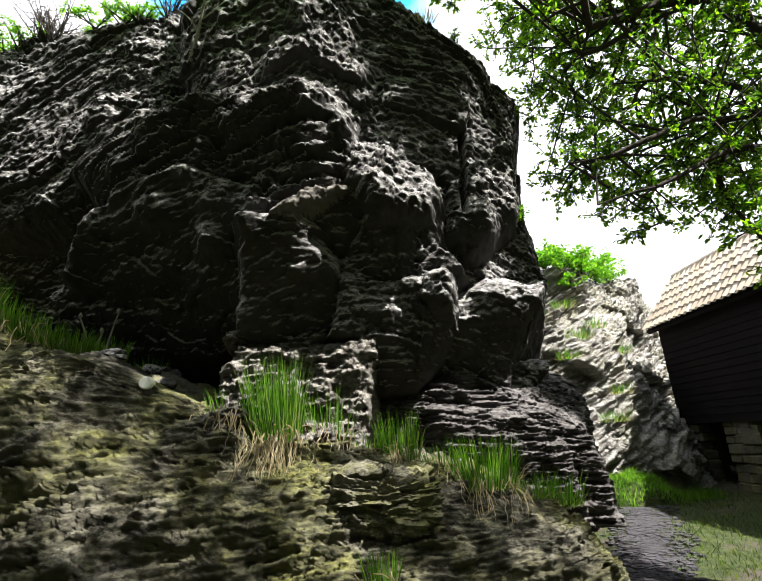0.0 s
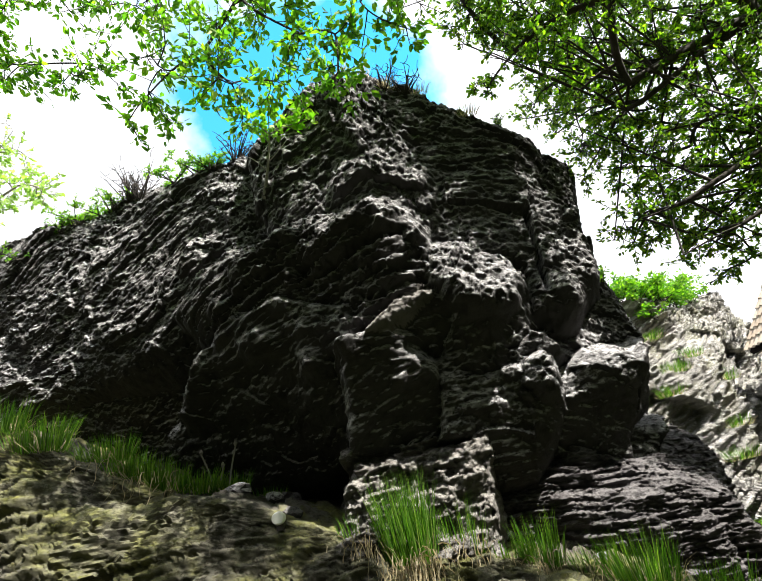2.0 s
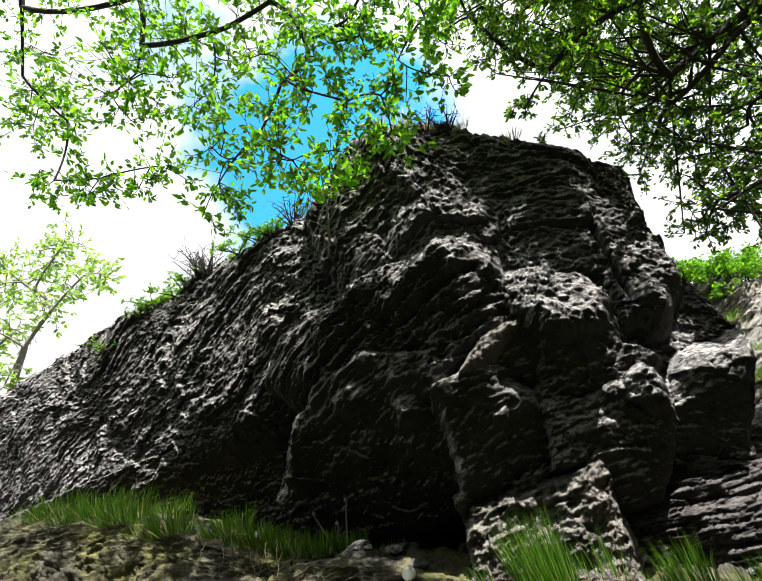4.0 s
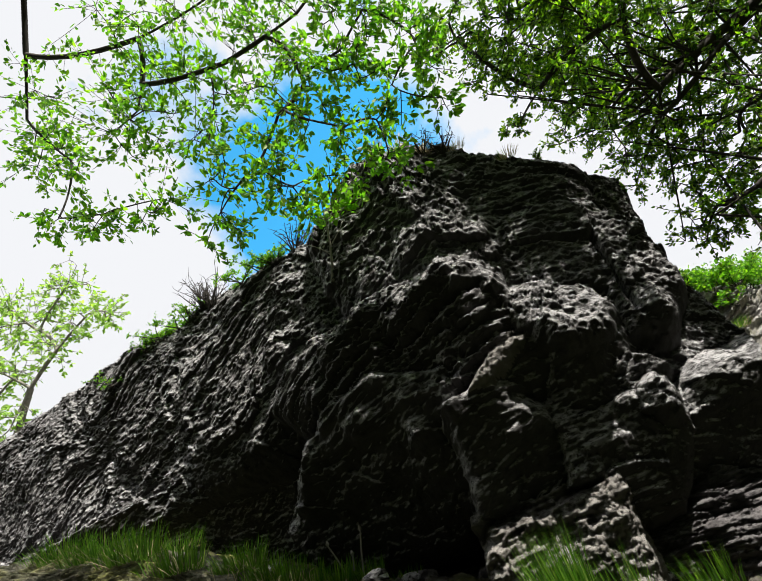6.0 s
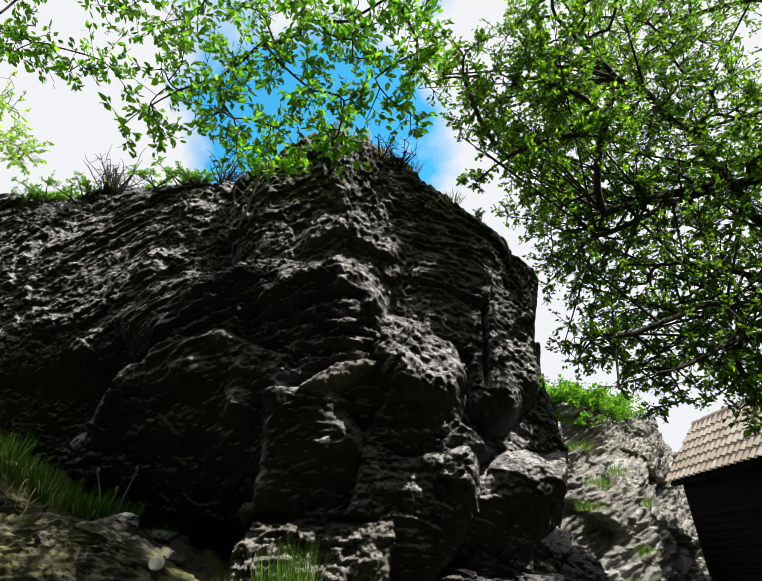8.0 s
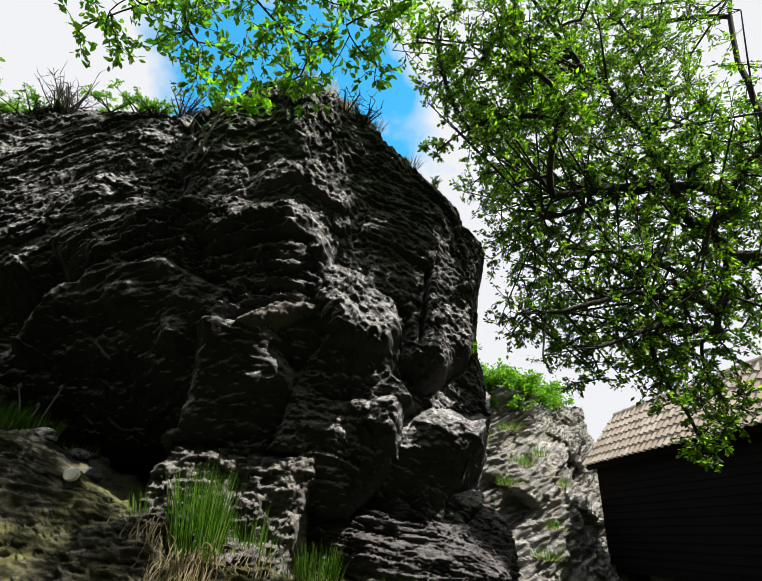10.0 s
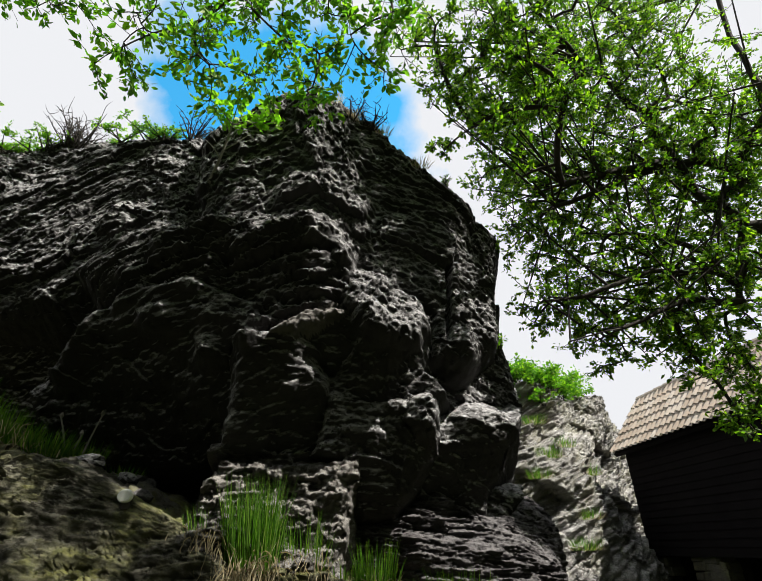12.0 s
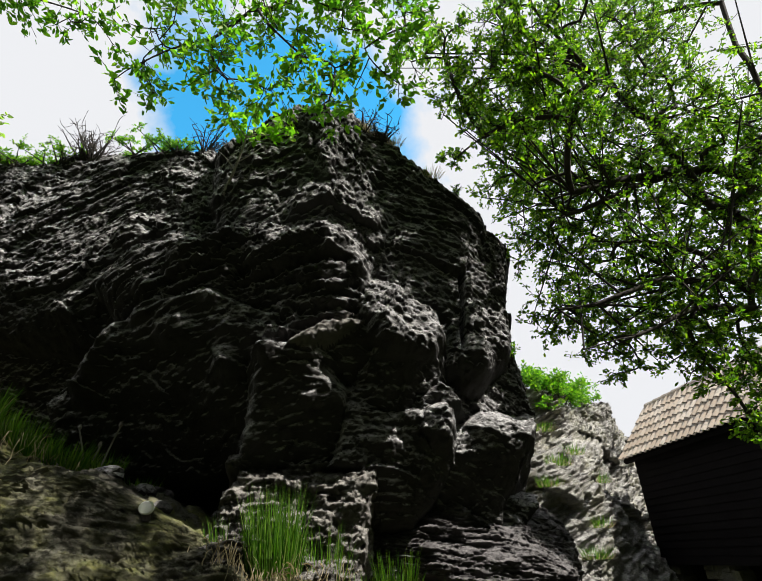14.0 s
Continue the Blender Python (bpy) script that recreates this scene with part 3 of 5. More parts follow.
BX, BY, BZ = bank_point(*np.meshgrid(np.arange(-9.0, 2.9, 0.024), np.concatenate([np.linspace(0, 0.56, 200), np.linspace(0.562, 1.0, 90)])))
bank = empty("rock_bank", "low mossy rock bank with a grassy edge below the outcrop", "bank")
V_GRID = np.concatenate([np.linspace(0, 0.56, 200), np.linspace(0.562, 1.0, 90)])[:-1, None] * np.ones((1, BX.shape[1] - 1))
sheet("bank_face", BX, BY, BZ, M_BANK, bank, False, V_GRID < 0.54)
sheet("terrace", BX, BY, BZ, M_TERRACE, bank, False, V_GRID >= 0.54)["label"] = "rubble terrace with thin turf"


def on_bank(x, y):
    """The place on the bank's top for a place in its layout."""
    col = int(np.clip(round((x + 9.0) / 0.024), 0, BX.shape[1] - 1))
    row = int(np.argmin(np.abs(BY[150:, col] + 0.25 - (y + 0.25) * NEAR))) + 150
    return Vector((BX[row, col], BY[row, col], BZ[row, col]))


def boulder(place, size, turn, seed, label, group=""):
    """A squared, layered boulder with chipped edges, sunk a little into the bank."""
    bm = bmesh.new()
    bmesh.ops.create_icosphere(bm, subdivisions=6, radius=1)
    me = bpy.data.meshes.new("boulder")
    bm.to_mesh(me)
    bm.free()
    co = np.empty(len(me.vertices) * 3)
    me.vertices.foreach_get("co", co)
    co = co.reshape(-1, 3)
    co = co / (np.abs(co) ** 4).sum(1, keepdims=True) ** 0.25  # a rounded box
    px, py, pz = (co * np.array(size)).T
    r = 0.06 * facets(px * 2.2, py * 2.2, pz * 4.5 + seed, seed) + 0.022 * facets(px * 6, py * 6, pz * 13, seed + 9) + 0.03 * flakes(px + py, pz + 0.15 * px, 0.07, 0.22, seed + 20) + 0.012 * flakes(px - py, pz, 0.035, 0.09, seed + 30)
    out = co * np.array(size) * (1 + 0.12 * fbm(px * 1.5, py * 1.5, pz * 1.5, 3, seed + 40)[:, None]) + co * r[:, None]
    c, s = math.cos(turn), math.sin(turn)
    out = np.stack([out[:, 0] * c - out[:, 1] * s, out[:, 0] * s + out[:, 1] * c, out[:, 2]], 1)
    me.vertices.foreach_set("co", out.ravel())
    me.update()
    me.materials.append(M_BANK)
    ob = new("boulder", me)
    ob.location = place
    return tagged(ob, label, "boulder", group)


boulder((-3.05, 3.95, 2.05), (0.72, 0.55, 0.42), 0.35, 510, "mossy squared boulder with a grassy top edge on the bank")
boulder((0.02, 3.42, 1.22), (0.34, 0.3, 0.2), -0.1, 530, "dark mossy boulder sunk in the bank below the grass")

# low jagged shelf of rock in front of the square block
HX, HZ = np.meshgrid(np.arange(-0.5, 3.1, 0.014), np.arange(0.4, 2.4, 0.012))
hw = HX + 0.06 * fbm(HX * 3, HZ * 3, 1, 3, 401)
hz = HZ + 0.06 * fbm(HX * 3, HZ * 3, 4, 3, 402)
HY = np.full(HX.shape, 9.0)
for corners, plane in (([(-0.3, 1.1), (-0.2, 1.72), (0.4, 1.85), (1.0, 2.0), (1.5, 1.75), (2.4, 1.42), (2.6, 0.5), (0, 0.4)], (1.0, 5.6, 1.3, -0.1, 0.1, -0.12)),
                       ([(0.5, 0.9), (0.7, 1.6), (1.4, 1.55), (2.0, 1.25), (2.2, 0.5)], (1.3, 5.4, 1.15, -0.15, 0.15, -0.2)),
                       ([(-0.4, 1.0), (-0.3, 1.55), (0.3, 1.6), (0.5, 1.0)], (0.0, 5.45, 1.3, 0.0, 0.0, -0.1))):
    HY = block(HY, hw, hz, corners, plane, 2.5, 0.06)
HY = HY - 0.06 * facets(HX * 1.8, HY, HZ * 4, 410) - 0.03 * facets(HX * 5, HY * 3, HZ * 11, 420) - 0.075 * flakes(HX, HZ + 0.12 * HX, 0.075, 0.4, 440) - 0.04 * flakes(HX, HZ + 0.1 * HX, 0.035, 0.16, 444)
shelf = empty("rock_shelf", "low jagged dark rock shelf with pale edges", "rock")
split = HX[:-1, :-1] - 0.6 * HZ[:-1, :-1] + 0.25 * fbm(HX[:-1, :-1] * 2, HZ[:-1, :-1] * 2, 1.0, 3, 451)
for number, part_name in enumerate(("flat_end", "jagged_top", "low_end")):
    sheet(part_name, -0.2 + (HX + 0.2) * 0.84, -0.25 + (np.minimum(HY, 8.4) + 0.25) * 0.84, 1.9 + (HZ - 1.9) * 0.84, M_SHELF, shelf, False, np.digitize(split, (-0.6, 0.6)) == number)

# ------------------------------------------------------------------ sunlit slope behind
SX, SZ = np.meshgrid(np.arange(1.5, 10.5, 0.028), np.arange(-0.3, 7.6, 0.028))


def slope_face(x, z):
    y = 10.0 + 0.55 * z + 0.1 * np.maximum(0, 5 - x)
    top = np.interp(x, [1.5, 4.5, 5.6, 6.7, 8, 10.5], [6.3, 6.1, 5.75, 5.7, 6.1, 7.0])
    y = y + 2.0 * np.maximum(0, z - top) + 1.0 * np.maximum(0, x - 5.9)
    c, s = math.cos(radians(28)), math.sin(radians(28))
    u, v = x * c + z * s, z * c - x * s
    wu = u + 0.2 * fbm(x, z, 3, 2, 205)
    y = y - 0.34 * facets(wu * 0.7, y * 0.4, v * 1.3, 210) - 0.09 * facets(wu * 1.7, y, v * 3.4, 220) - 0.14 * flakes(u, v, 0.26, 1.1, 245) - 0.09 * flakes(u, v, 0.12, 0.45, 246)
    return y - 0.3 * fbm(x * 0.7, y * 0.7, z * 0.7, 2, 235) - 0.015 * ridged(u * 4, y * 3, v * 7, 3, 240)


SY = slope_face(SX, SZ)
slope = empty("rock_slope", "sunlit grey rocky slope with sunlight painted on its tops, and grass tufts", "rock")
band = np.digitize(SZ[:-1, :-1] - 0.45 * SX[:-1, :-1] + 0.5 * fbm(SX[:-1, :-1], SZ[:-1, :-1], 1.0, 3, 251), (-1.0, 0.6, 2.2))
for number, part_name in enumerate(("scree", "lower_crag", "middle_crag", "upper_crag")):
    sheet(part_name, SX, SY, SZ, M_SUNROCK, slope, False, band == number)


def on_slope(x, z):
    i, j = int(np.clip(round((z + 0.3) / 0.028), 0, SX.shape[0] - 1)), int(np.clip(round((x - 1.5) / 0.028), 0, SX.shape[1] - 1))
    return Vector((SX[i, j], SY[i, j], SZ[i, j]))


def on_rock(x, z):
    i, j = int(np.clip(round((z - 1.15) / 0.0138), 0, RX.shape[0] - 1)), int(np.clip(round((x + 10.0) / 0.0135), 0, RX.shape[1] - 1))
    return Vector((RX[i, j], RY[i, j], RZ[i, j]))


# ------------------------------------------------------------------ house (placed by its far corner; u runs along the wall, w into the house)
HOUSE = Vector((7.12, 11.9, 0.0))
H_U = Vector((0.0, -1.0, 0.0))
H_W = Vector((-H_U.y, H_U.x, 0.0))
EAVE_Z, WALL_Z, RIDGE_RUN, RIDGE_RISE, LENGTH = 3.7, 1.58, 0.82, 1.36, 7.26
DEEP = 1.64


def hp(u, w, z):
    return HOUSE + H_U * u + H_W * w + Vector((0, 0, z))


def box_mesh(bm, u0, u1, w0, w1, z0, z1):
    vs = [bm.verts.new(hp(u, w, z)) for u in (u0, u1) for w in (w0, w1) for z in (z0, z1)]
    for f in ((0, 1, 3, 2), (4, 6, 7, 5), (0, 4, 5, 1), (2, 3, 7, 6), (0, 2, 6, 4), (1, 5, 7, 3)):
        bm.faces.new([vs[i] for i in f])
    bmesh.ops.recalc_face_normals(bm, faces=bm.faces)


house = empty("house", "dark boarded hut with clay tile roof on rough stone piers", "house")
bm = bmesh.new()
box_mesh(bm, 0.03, LENGTH, 0.03, DEEP, WALL_Z, EAVE_Z + 0.1)
part("wall", bm, M_BOARD, house)
bm = bmesh.new()
box_mesh(bm, 0.0, LENGTH, -0.02, 0.16, WALL_Z - 0.16, WALL_Z)
part("sill_beam", bm, M_BOARD, house)
bm = bmesh.new()  # gable
gable = [bm.verts.new(hp(u, w, z)) for u in (0.0, 0.05) for w, z in ((0.0, EAVE_Z), (RIDGE_RUN, EAVE_Z + RIDGE_RISE - 0.1), (DEEP, EAVE_Z))]
for f in ((0, 1, 2), (3, 5, 4), (0, 3, 4, 1), (1, 4, 5, 2), (2, 5, 3, 0)):
    bm.faces.new([gable[i] for i in f])
part("gable", bm, M_BOARD, house)
slope_len = math.hypot(RIDGE_RUN + 0.26, RIDGE_RISE)
run, rise = (RIDGE_RUN + 0.26) / slope_len, RIDGE_RISE / slope_len
bm = bmesh.new()  # roof deck, both slopes, 6 cm thick
deck = [bm.verts.new(hp(u, w, z)) for u in (-0.1, LENGTH + 0.1) for w, z in
        ((-0.26, EAVE_Z - 0.02), (RIDGE_RUN, EAVE_Z + RIDGE_RISE - 0.03), (2 * RIDGE_RUN + 0.26, EAVE_Z - 0.02), (2 * RIDGE_RUN + 0.2, EAVE_Z - 0.08), (RIDGE_RUN, EAVE_Z + RIDGE_RISE - 0.1), (-0.2, EAVE_Z - 0.08))]
for f in ((0, 1, 7, 6), (1, 2, 8, 7), (2, 3, 9, 8), (3, 4, 10, 9), (4, 5, 11, 10), (5, 0, 6, 11), (0, 5, 4, 1), (1, 4, 3, 2), (6, 7, 10, 11), (7, 8, 9, 10)):
    bm.faces.new([deck[i] for i in f])
bmesh.ops.recalc_face_normals(bm, faces=bm.faces)
roof = part("roof", bm, M_BOARD, house)


# ------------------------------------------------------------------ trees
def tube(verts, faces, pts, radii, sides=5):
    start = len(verts)
    for i, (p, r) in enumerate(zip(pts, radii)):
        a = pts[min(i + 1, len(pts) - 1)] - pts[max(i - 1, 0)]
        a = a.normalized() if a.length > 1e-6 else Vector((0, 0, 1))
        s = a.cross(Vector((0.3, 0.8, 0.5))).normalized()
        t = a.cross(s)
        for k in range(sides):
            q = 2 * math.pi * k / sides
            verts.append(p + (s * math.cos(q) + t * math.sin(q)) * r)
    for i in range(len(pts) - 1):
        for k in range(sides):
            a, b = start + i * sides + k, start + i * sides + (k + 1) % sides
            faces.append((a, b, b + sides, a + sides))


def bent(a, b, sag, wob, n, rng):
    mid = (a + b) / 2 + Vector((rng.uniform(-wob, wob), rng.uniform(-wob, wob), sag + rng.uniform(-wob, wob)))
    return [a * (1 - t) ** 2 + mid * 2 * t * (1 - t) + b * t * t for t in np.linspace(0, 1, n)]


def leaf(verts, faces, at, along, size, rng, width=0.5):
    along = along.normalized()
    side = along.cross(Vector((rng.uniform(-1, 1), rng.uniform(-1, 1), rng.uniform(-0.3, 1)))).normalized()
    fold = along.cross(side) * size * rng.uniform(-0.14, 0.14)
    i = len(verts)
    verts += [at, at + along * size * 0.35 + side * size * width * 0.5 + fold, at + along * size * 0.75 + side * size * width * 0.36 + fold,
              at + along * size, at + along * size * 0.75 - side * size * width * 0.36 + fold, at + along * size * 0.35 - side * size * width * 0.5 + fold]
    faces += [(i, i + 1, i + 2, i + 3), (i, i + 3, i + 4, i + 5)]


def tree(name, label, base, fork, clumps, leaves, size, seed, material, trunk_r=0.16, droop=0.0, bark=M_BARK, tip=0.0035, per=11, wood=9, limbs=(), fan=0):
    """A tree that grows from its fork to each clump by the nearest wood there is, thicker where more of it hangs on."""
    rng = random.Random(seed)
    top = empty(name, label, "tree")
    leaf_v, leaf_f = [], []
    nodes, parent, count = [Vector(fork)], [-1], [0]

    def grow(target, sag, wob, n):
        have = np.array(nodes)
        at = int(np.argmin(np.linalg.norm(have - np.array(target), axis=1) + 0.066 * np.linalg.norm(have - have[0], axis=1)))
        if parent[at] >= 0:  # leave the old wood along its own direction
            ahead = (nodes[at] - nodes[parent[at]]).normalized() * (target - nodes[at]).length
            bow = ahead * 0.14 - (target - nodes[at]) * 0.1
        else:
            bow = Vector((0, 0, 0))
        way = [p + bow * 2 * t * (1 - t) for p, t in zip(bent(nodes[at], target, sag, wob, n, rng), np.linspace(0, 1, n))]
        for p in way[1:]:
            nodes.append(p)
            parent.append(at)
            count.append(0)
            at = len(nodes) - 1
        return at

    for limb in limbs:
        at = int(np.argmin(np.linalg.norm(np.array(nodes) - np.array(limb[0]), axis=1)))
        stops = [nodes[at]] + [Vector(p) for p in limb]
        for a, c in zip(stops, stops[1:]):
            for t in (0.33, 0.67, 1.0):
                nodes.append(a.lerp(c, t) + Vector((rng.gauss(0, 0.012), rng.gauss(0, 0.03), rng.gauss(0, 0.012))))
                parent.append(at)
                count.append(0)
                at = len(nodes) - 1
    ends = []
    for cx, cy, cz, r in sorted(clumps, key=lambda c: (Vector(c[:3]) - Vector(fork)).length):
        grow(Vector((cx, cy, cz)), 0.03, 0.05, 8)
    total = sum(c[3] ** 2 for c in clumps)
    for cx, cy, cz, r in clumps:
        for _ in range(max(3, int(wood * r))):
            d = Vector((rng.gauss(0, 1), rng.gauss(0, 0.8), rng.gauss(0, 1) - droop)).normalized() * r * rng.uniform(0.35, 0.9)
            grow(Vector((cx, cy, cz)) + d, 0.01, 0.03, 4)
    for _ in range(fan):  # long straight branches that show between the leaves
        cx, cy, cz, r = clumps[rng.randrange(min(22, len(clumps)))]
        goal = Vector((cx, cy, cz)) + Vector((rng.uniform(-r, r), rng.uniform(-r, r), rng.uniform(-r, r)))
        at = min(range(1, 1 + 12 * len(limbs)), key=lambda i: abs((nodes[i] - goal).length - rng.uniform(0.8, 1.8)))
        start = nodes[at]
        for t in (0.2, 0.4, 0.6, 0.8, 1.0):
            nodes.append(start.lerp(goal, t) + Vector((0, 0, 0.05 * t * (1 - t))))
            parent.append(at)
            count.append(int(14 * (1.1 - t)))
            at = len(nodes) - 1
    old_wood = np.array(nodes)
    for cx, cy, cz, r in clumps:
        for _ in range(max(4, int(leaves * r * r / total / per))):
            d = Vector((rng.gauss(0, 1), rng.gauss(0, 0.8), rng.gauss(0, 1) - droop)).normalized() * r * rng.uniform(0.3, 1.15)
            p = Vector((cx, cy, cz)) + d
            near = int(np.argmin(((old_wood - np.array(p)) ** 2).sum(1)))
            n0 = len(nodes)
            for q in bent(nodes[near], p, -0.03, 0.03, 4, rng)[1:]:
                nodes.append(q)
                parent.append(near)
                count.append(0)
                near = len(nodes) - 1
            ends.append(near)
            path = [nodes[k] for k in range(n0, n0 + 3)]
            for _ in range(per):
                t = rng.uniform(0, 1.99)
                at = path[int(t)].lerp(path[int(t) + 1], t - int(t)) + Vector((rng.gauss(0, 0.02), rng.gauss(0, 0.02), rng.gauss(0, 0.02)))
                w = (path[2] - path[0]).normalized() * 0.7 + Vector((rng.uniform(-1, 1), rng.uniform(-1, 1), rng.uniform(-1.0, 0.4)))
                leaf(leaf_v, leaf_f, at, w, size * rng.uniform(0.6, 1.25), rng)
    for e in ends:
        while e >= 0:
            count[e] += 1
            e = parent[e]
    wood_v, wood_f = [], []
    for i in range(1, len(nodes)):
        a, b = tip * max(1, count[parent[i]]) ** 0.35, tip * max(1, count[i]) ** 0.35
        a, b = min(a, b * 1.25), b
        tube(wood_v, wood_f, [nodes[parent[i]], nodes[i]], [a, b], 3 if b < 0.012 else 6)
    tube(wood_v, wood_f, bent(Vector(base), Vector(fork), 0, 0.12, 9, rng), np.linspace(trunk_r, max(trunk_r * 0.75, tip * len(ends) ** 0.35), 9), 10)
    mesh_object("wood", wood_v, wood_f, bark, top, True)
    crown = mesh_object("crown", leaf_v, leaf_f, material, top)
    return top


def nearer(clumps, k):
    """Scales clumps about the camera's place, keeping their form in its view."""
    return [(0.0 + (x + 0.2) * k, -0.3 + (y + 0.3) * k, 1.8 + (z - 1.8) * k, r * k) for x, y, z, r in clumps]


def farther(p):
    return Vector((-0.2 + (p[0] + 0.2) * 1.35, -0.3 + (p[1] + 0.3) * 1.35, 1.8 + (p[2] - 1.8) * 1.35))


MAIN_LIMBS = [
    # limb out of view, added to carry the shading clumps
    [(5.4, 0.6, 5.2), (5.2, -1.0, 6.2), (4.2, -1.2, 6.8), (2.4, -0.9, 6.9)],
    [(5.0, 3.4, 5.6), (6.0, 4.8, 6.5), (7.2, 5.8, 6.8)],
    [(3.55, 3.1, 4.29), (3.35, 3.1, 4.57), (3.14, 3.1, 5.07), (3.0, 3.1, 5.69), (2.61, 3.0, 6.18), (2.12, 2.8, 6.3)],
    [(3.86, 3.1, 4.97), (3.37, 3.1, 5.14), (2.92, 3.1, 5.01), (2.35, 3.1, 4.76), (1.79, 3.1, 4.5)],
    [(3.29, 3.1, 3.72), (2.95, 3.1, 3.82), (2.5, 3.1, 3.81), (1.86, 3.1, 3.56), (1.5, 3.1, 3.5)],
    [(3.21, 3.1, 3.53), (2.7, 3.1, 3.54), (2.11, 3.1, 3.28), (1.6, 3.1, 3.15)],
    [(3.93, 2.6, 5.47), (3.83, 2.6, 6.08), (3.97, 2.6, 7.15), (4.2, 2.4, 8.28)],
    [(3.04, 3.1, 5.07), (2.5, 3.1, 4.94), (1.86, 3.1, 4.7)],
    [(3.03, 3.1, 4.02), (2.63, 3.1, 4.19), (2.04, 3.1, 4.2), (1.62, 3.1, 4.15)],
]
MAIN_LIMBS = [[tuple(farther(q)) for q in limb] for limb in MAIN_LIMBS]
tree("broadleaf_tree", "leafy broadleaf tree with dark spreading branches beside the hut", (6.3, 2.8, 0), farther((4.1, 2.7, 4.1)),
     nearer([(2.75, 5.8, 4.9, 0.65), (3.3, 5.8, 4.4, 0.6), (4.1, 5.6, 4.6, 0.75), (5.0, 5.6, 4.5, 0.7), (2.7, 5.8, 6.2, 0.85), (3.5, 5.6, 5.6, 0.9), (4.6, 5.4, 5.4, 0.9), (5.7, 5.2, 5.4, 0.9),
             (2.4, 5.8, 7.5, 0.75), (3.3, 5.6, 7.2, 1.0), (4.4, 5.4, 7.0, 1.1), (5.6, 5.2, 6.8, 1.1), (5.3, 5.2, 8.6, 1.3), (3.6, 5.4, 9.0, 1.2), (6.8, 5.0, 8.0, 1.3), (4.8, 5.0, 10.6, 1.4)], 0.84)
     + nearer([(2.2, 5.8, 8.6, 0.7), (2.6, 5.6, 10.2, 1.0), (1.5, 5.8, 9.3, 0.6), (1.3, 5.8, 10.6, 0.8), (3.2, 5.4, 11.8, 1.3)], 0.61)
     + nearer([(0.85, 3.0, 5.85, 0.22), (1.1, 3.0, 5.55, 0.3), (1.5, 3.0, 5.7, 0.35), (0.62, 3.0, 5.02, 0.15), (1.33, 3.0, 5.05, 0.22), (1.25, 3.0, 4.68, 0.18), (1.5, 2.3, 5.0, 0.3), (1.2, 2.3, 5.4, 0.3),
        (2.6, 3.2, 3.0, 0.24), (2.75, 3.2, 2.6, 0.2), (2.5, 3.2, 3.35, 0.3), (3.05, 3.2, 2.95, 0.3)], 1.35)
     # crown clumps over the path, added out of view to dapple the bank's light
     + [(1.7, 0.6, 8.4, 0.6), (2.6, -0.1, 8.5, 0.55), (2.8, 0.9, 8.5, 0.45), (3.5, 0.3, 8.6, 0.5), (4.3, -0.3, 8.6, 0.6), (4.6, 0.8, 8.7, 0.5), (5.3, 0.2, 8.7, 0.6), (6.1, 0.8, 8.7, 0.55),
        (3.4, -0.9, 8.5, 0.55), (1.6, -0.7, 8.3, 0.55), (5.2, -0.9, 8.7, 0.6), (6.3, -0.4, 8.6, 0.6), (5.6, 1.0, 8.5, 0.45), (2.1, 1.1, 8.4, 0.4)],
     120000, 0.056, 5, M_LEAF, 0.16, 0.1, M_BARK, 0.0045, 15, 36, MAIN_LIMBS, 110)
tree("overhanging_tree", "young-leaved tree reaching over the outcrop with thin hanging twigs", (-4.9, -1.2, 0), (-3.4, 1.5, 10.2),
     nearer([(-0.72, 3.0, 5.75, 0.40), (-1.0, 3.0, 6.4, 0.45), (-1.75, 3.0, 6.0, 0.5), (-0.35, 3.0, 6.6, 0.5), (-2.6, 3.0, 6.2, 0.5), (-1.6, 2.9, 7.0, 0.65), (-0.7, 2.9, 7.3, 0.6), (0.1, 3.0, 7.3, 0.5),
      (-2.5, 2.9, 7.2, 0.6), (-3.3, 3.0, 6.9, 0.45), (-4.1, 3.0, 7.2, 0.45), (-4.8, 3.0, 7.6, 0.4), (-4.6, 3.0, 8.6, 0.55), (-3.3, 2.8, 8.4, 0.9), (-2.0, 2.8, 8.3, 0.8), (-0.9, 2.8, 8.4, 0.8),
      (0.2, 2.9, 8.4, 0.6), (-3.0, 2.6, 9.6, 1.0), (-1.4, 2.6, 9.6, 0.9), (0.3, 2.8, 9.5, 0.8), (-5.2, 2.8, 9.8, 1.0),
      (-0.65, 3.0, 7.6, 0.5), (0.1, 3.0, 7.0, 0.45), (-0.67, 3.0, 6.25, 0.4), (0.0, 3.0, 6.05, 0.28), (-1.3, 3.0, 5.85, 0.3), (-2.0, 3.0, 6.6, 0.5), (-1.2, 3.0, 7.4, 0.5), (-0.2, 2.9, 7.9, 0.5)], 0.84),
     13000, 0.07, 8, M_LEAF_BRIGHT, 0.17, 0.5, M_BARK, 0.0026, 9, 14)


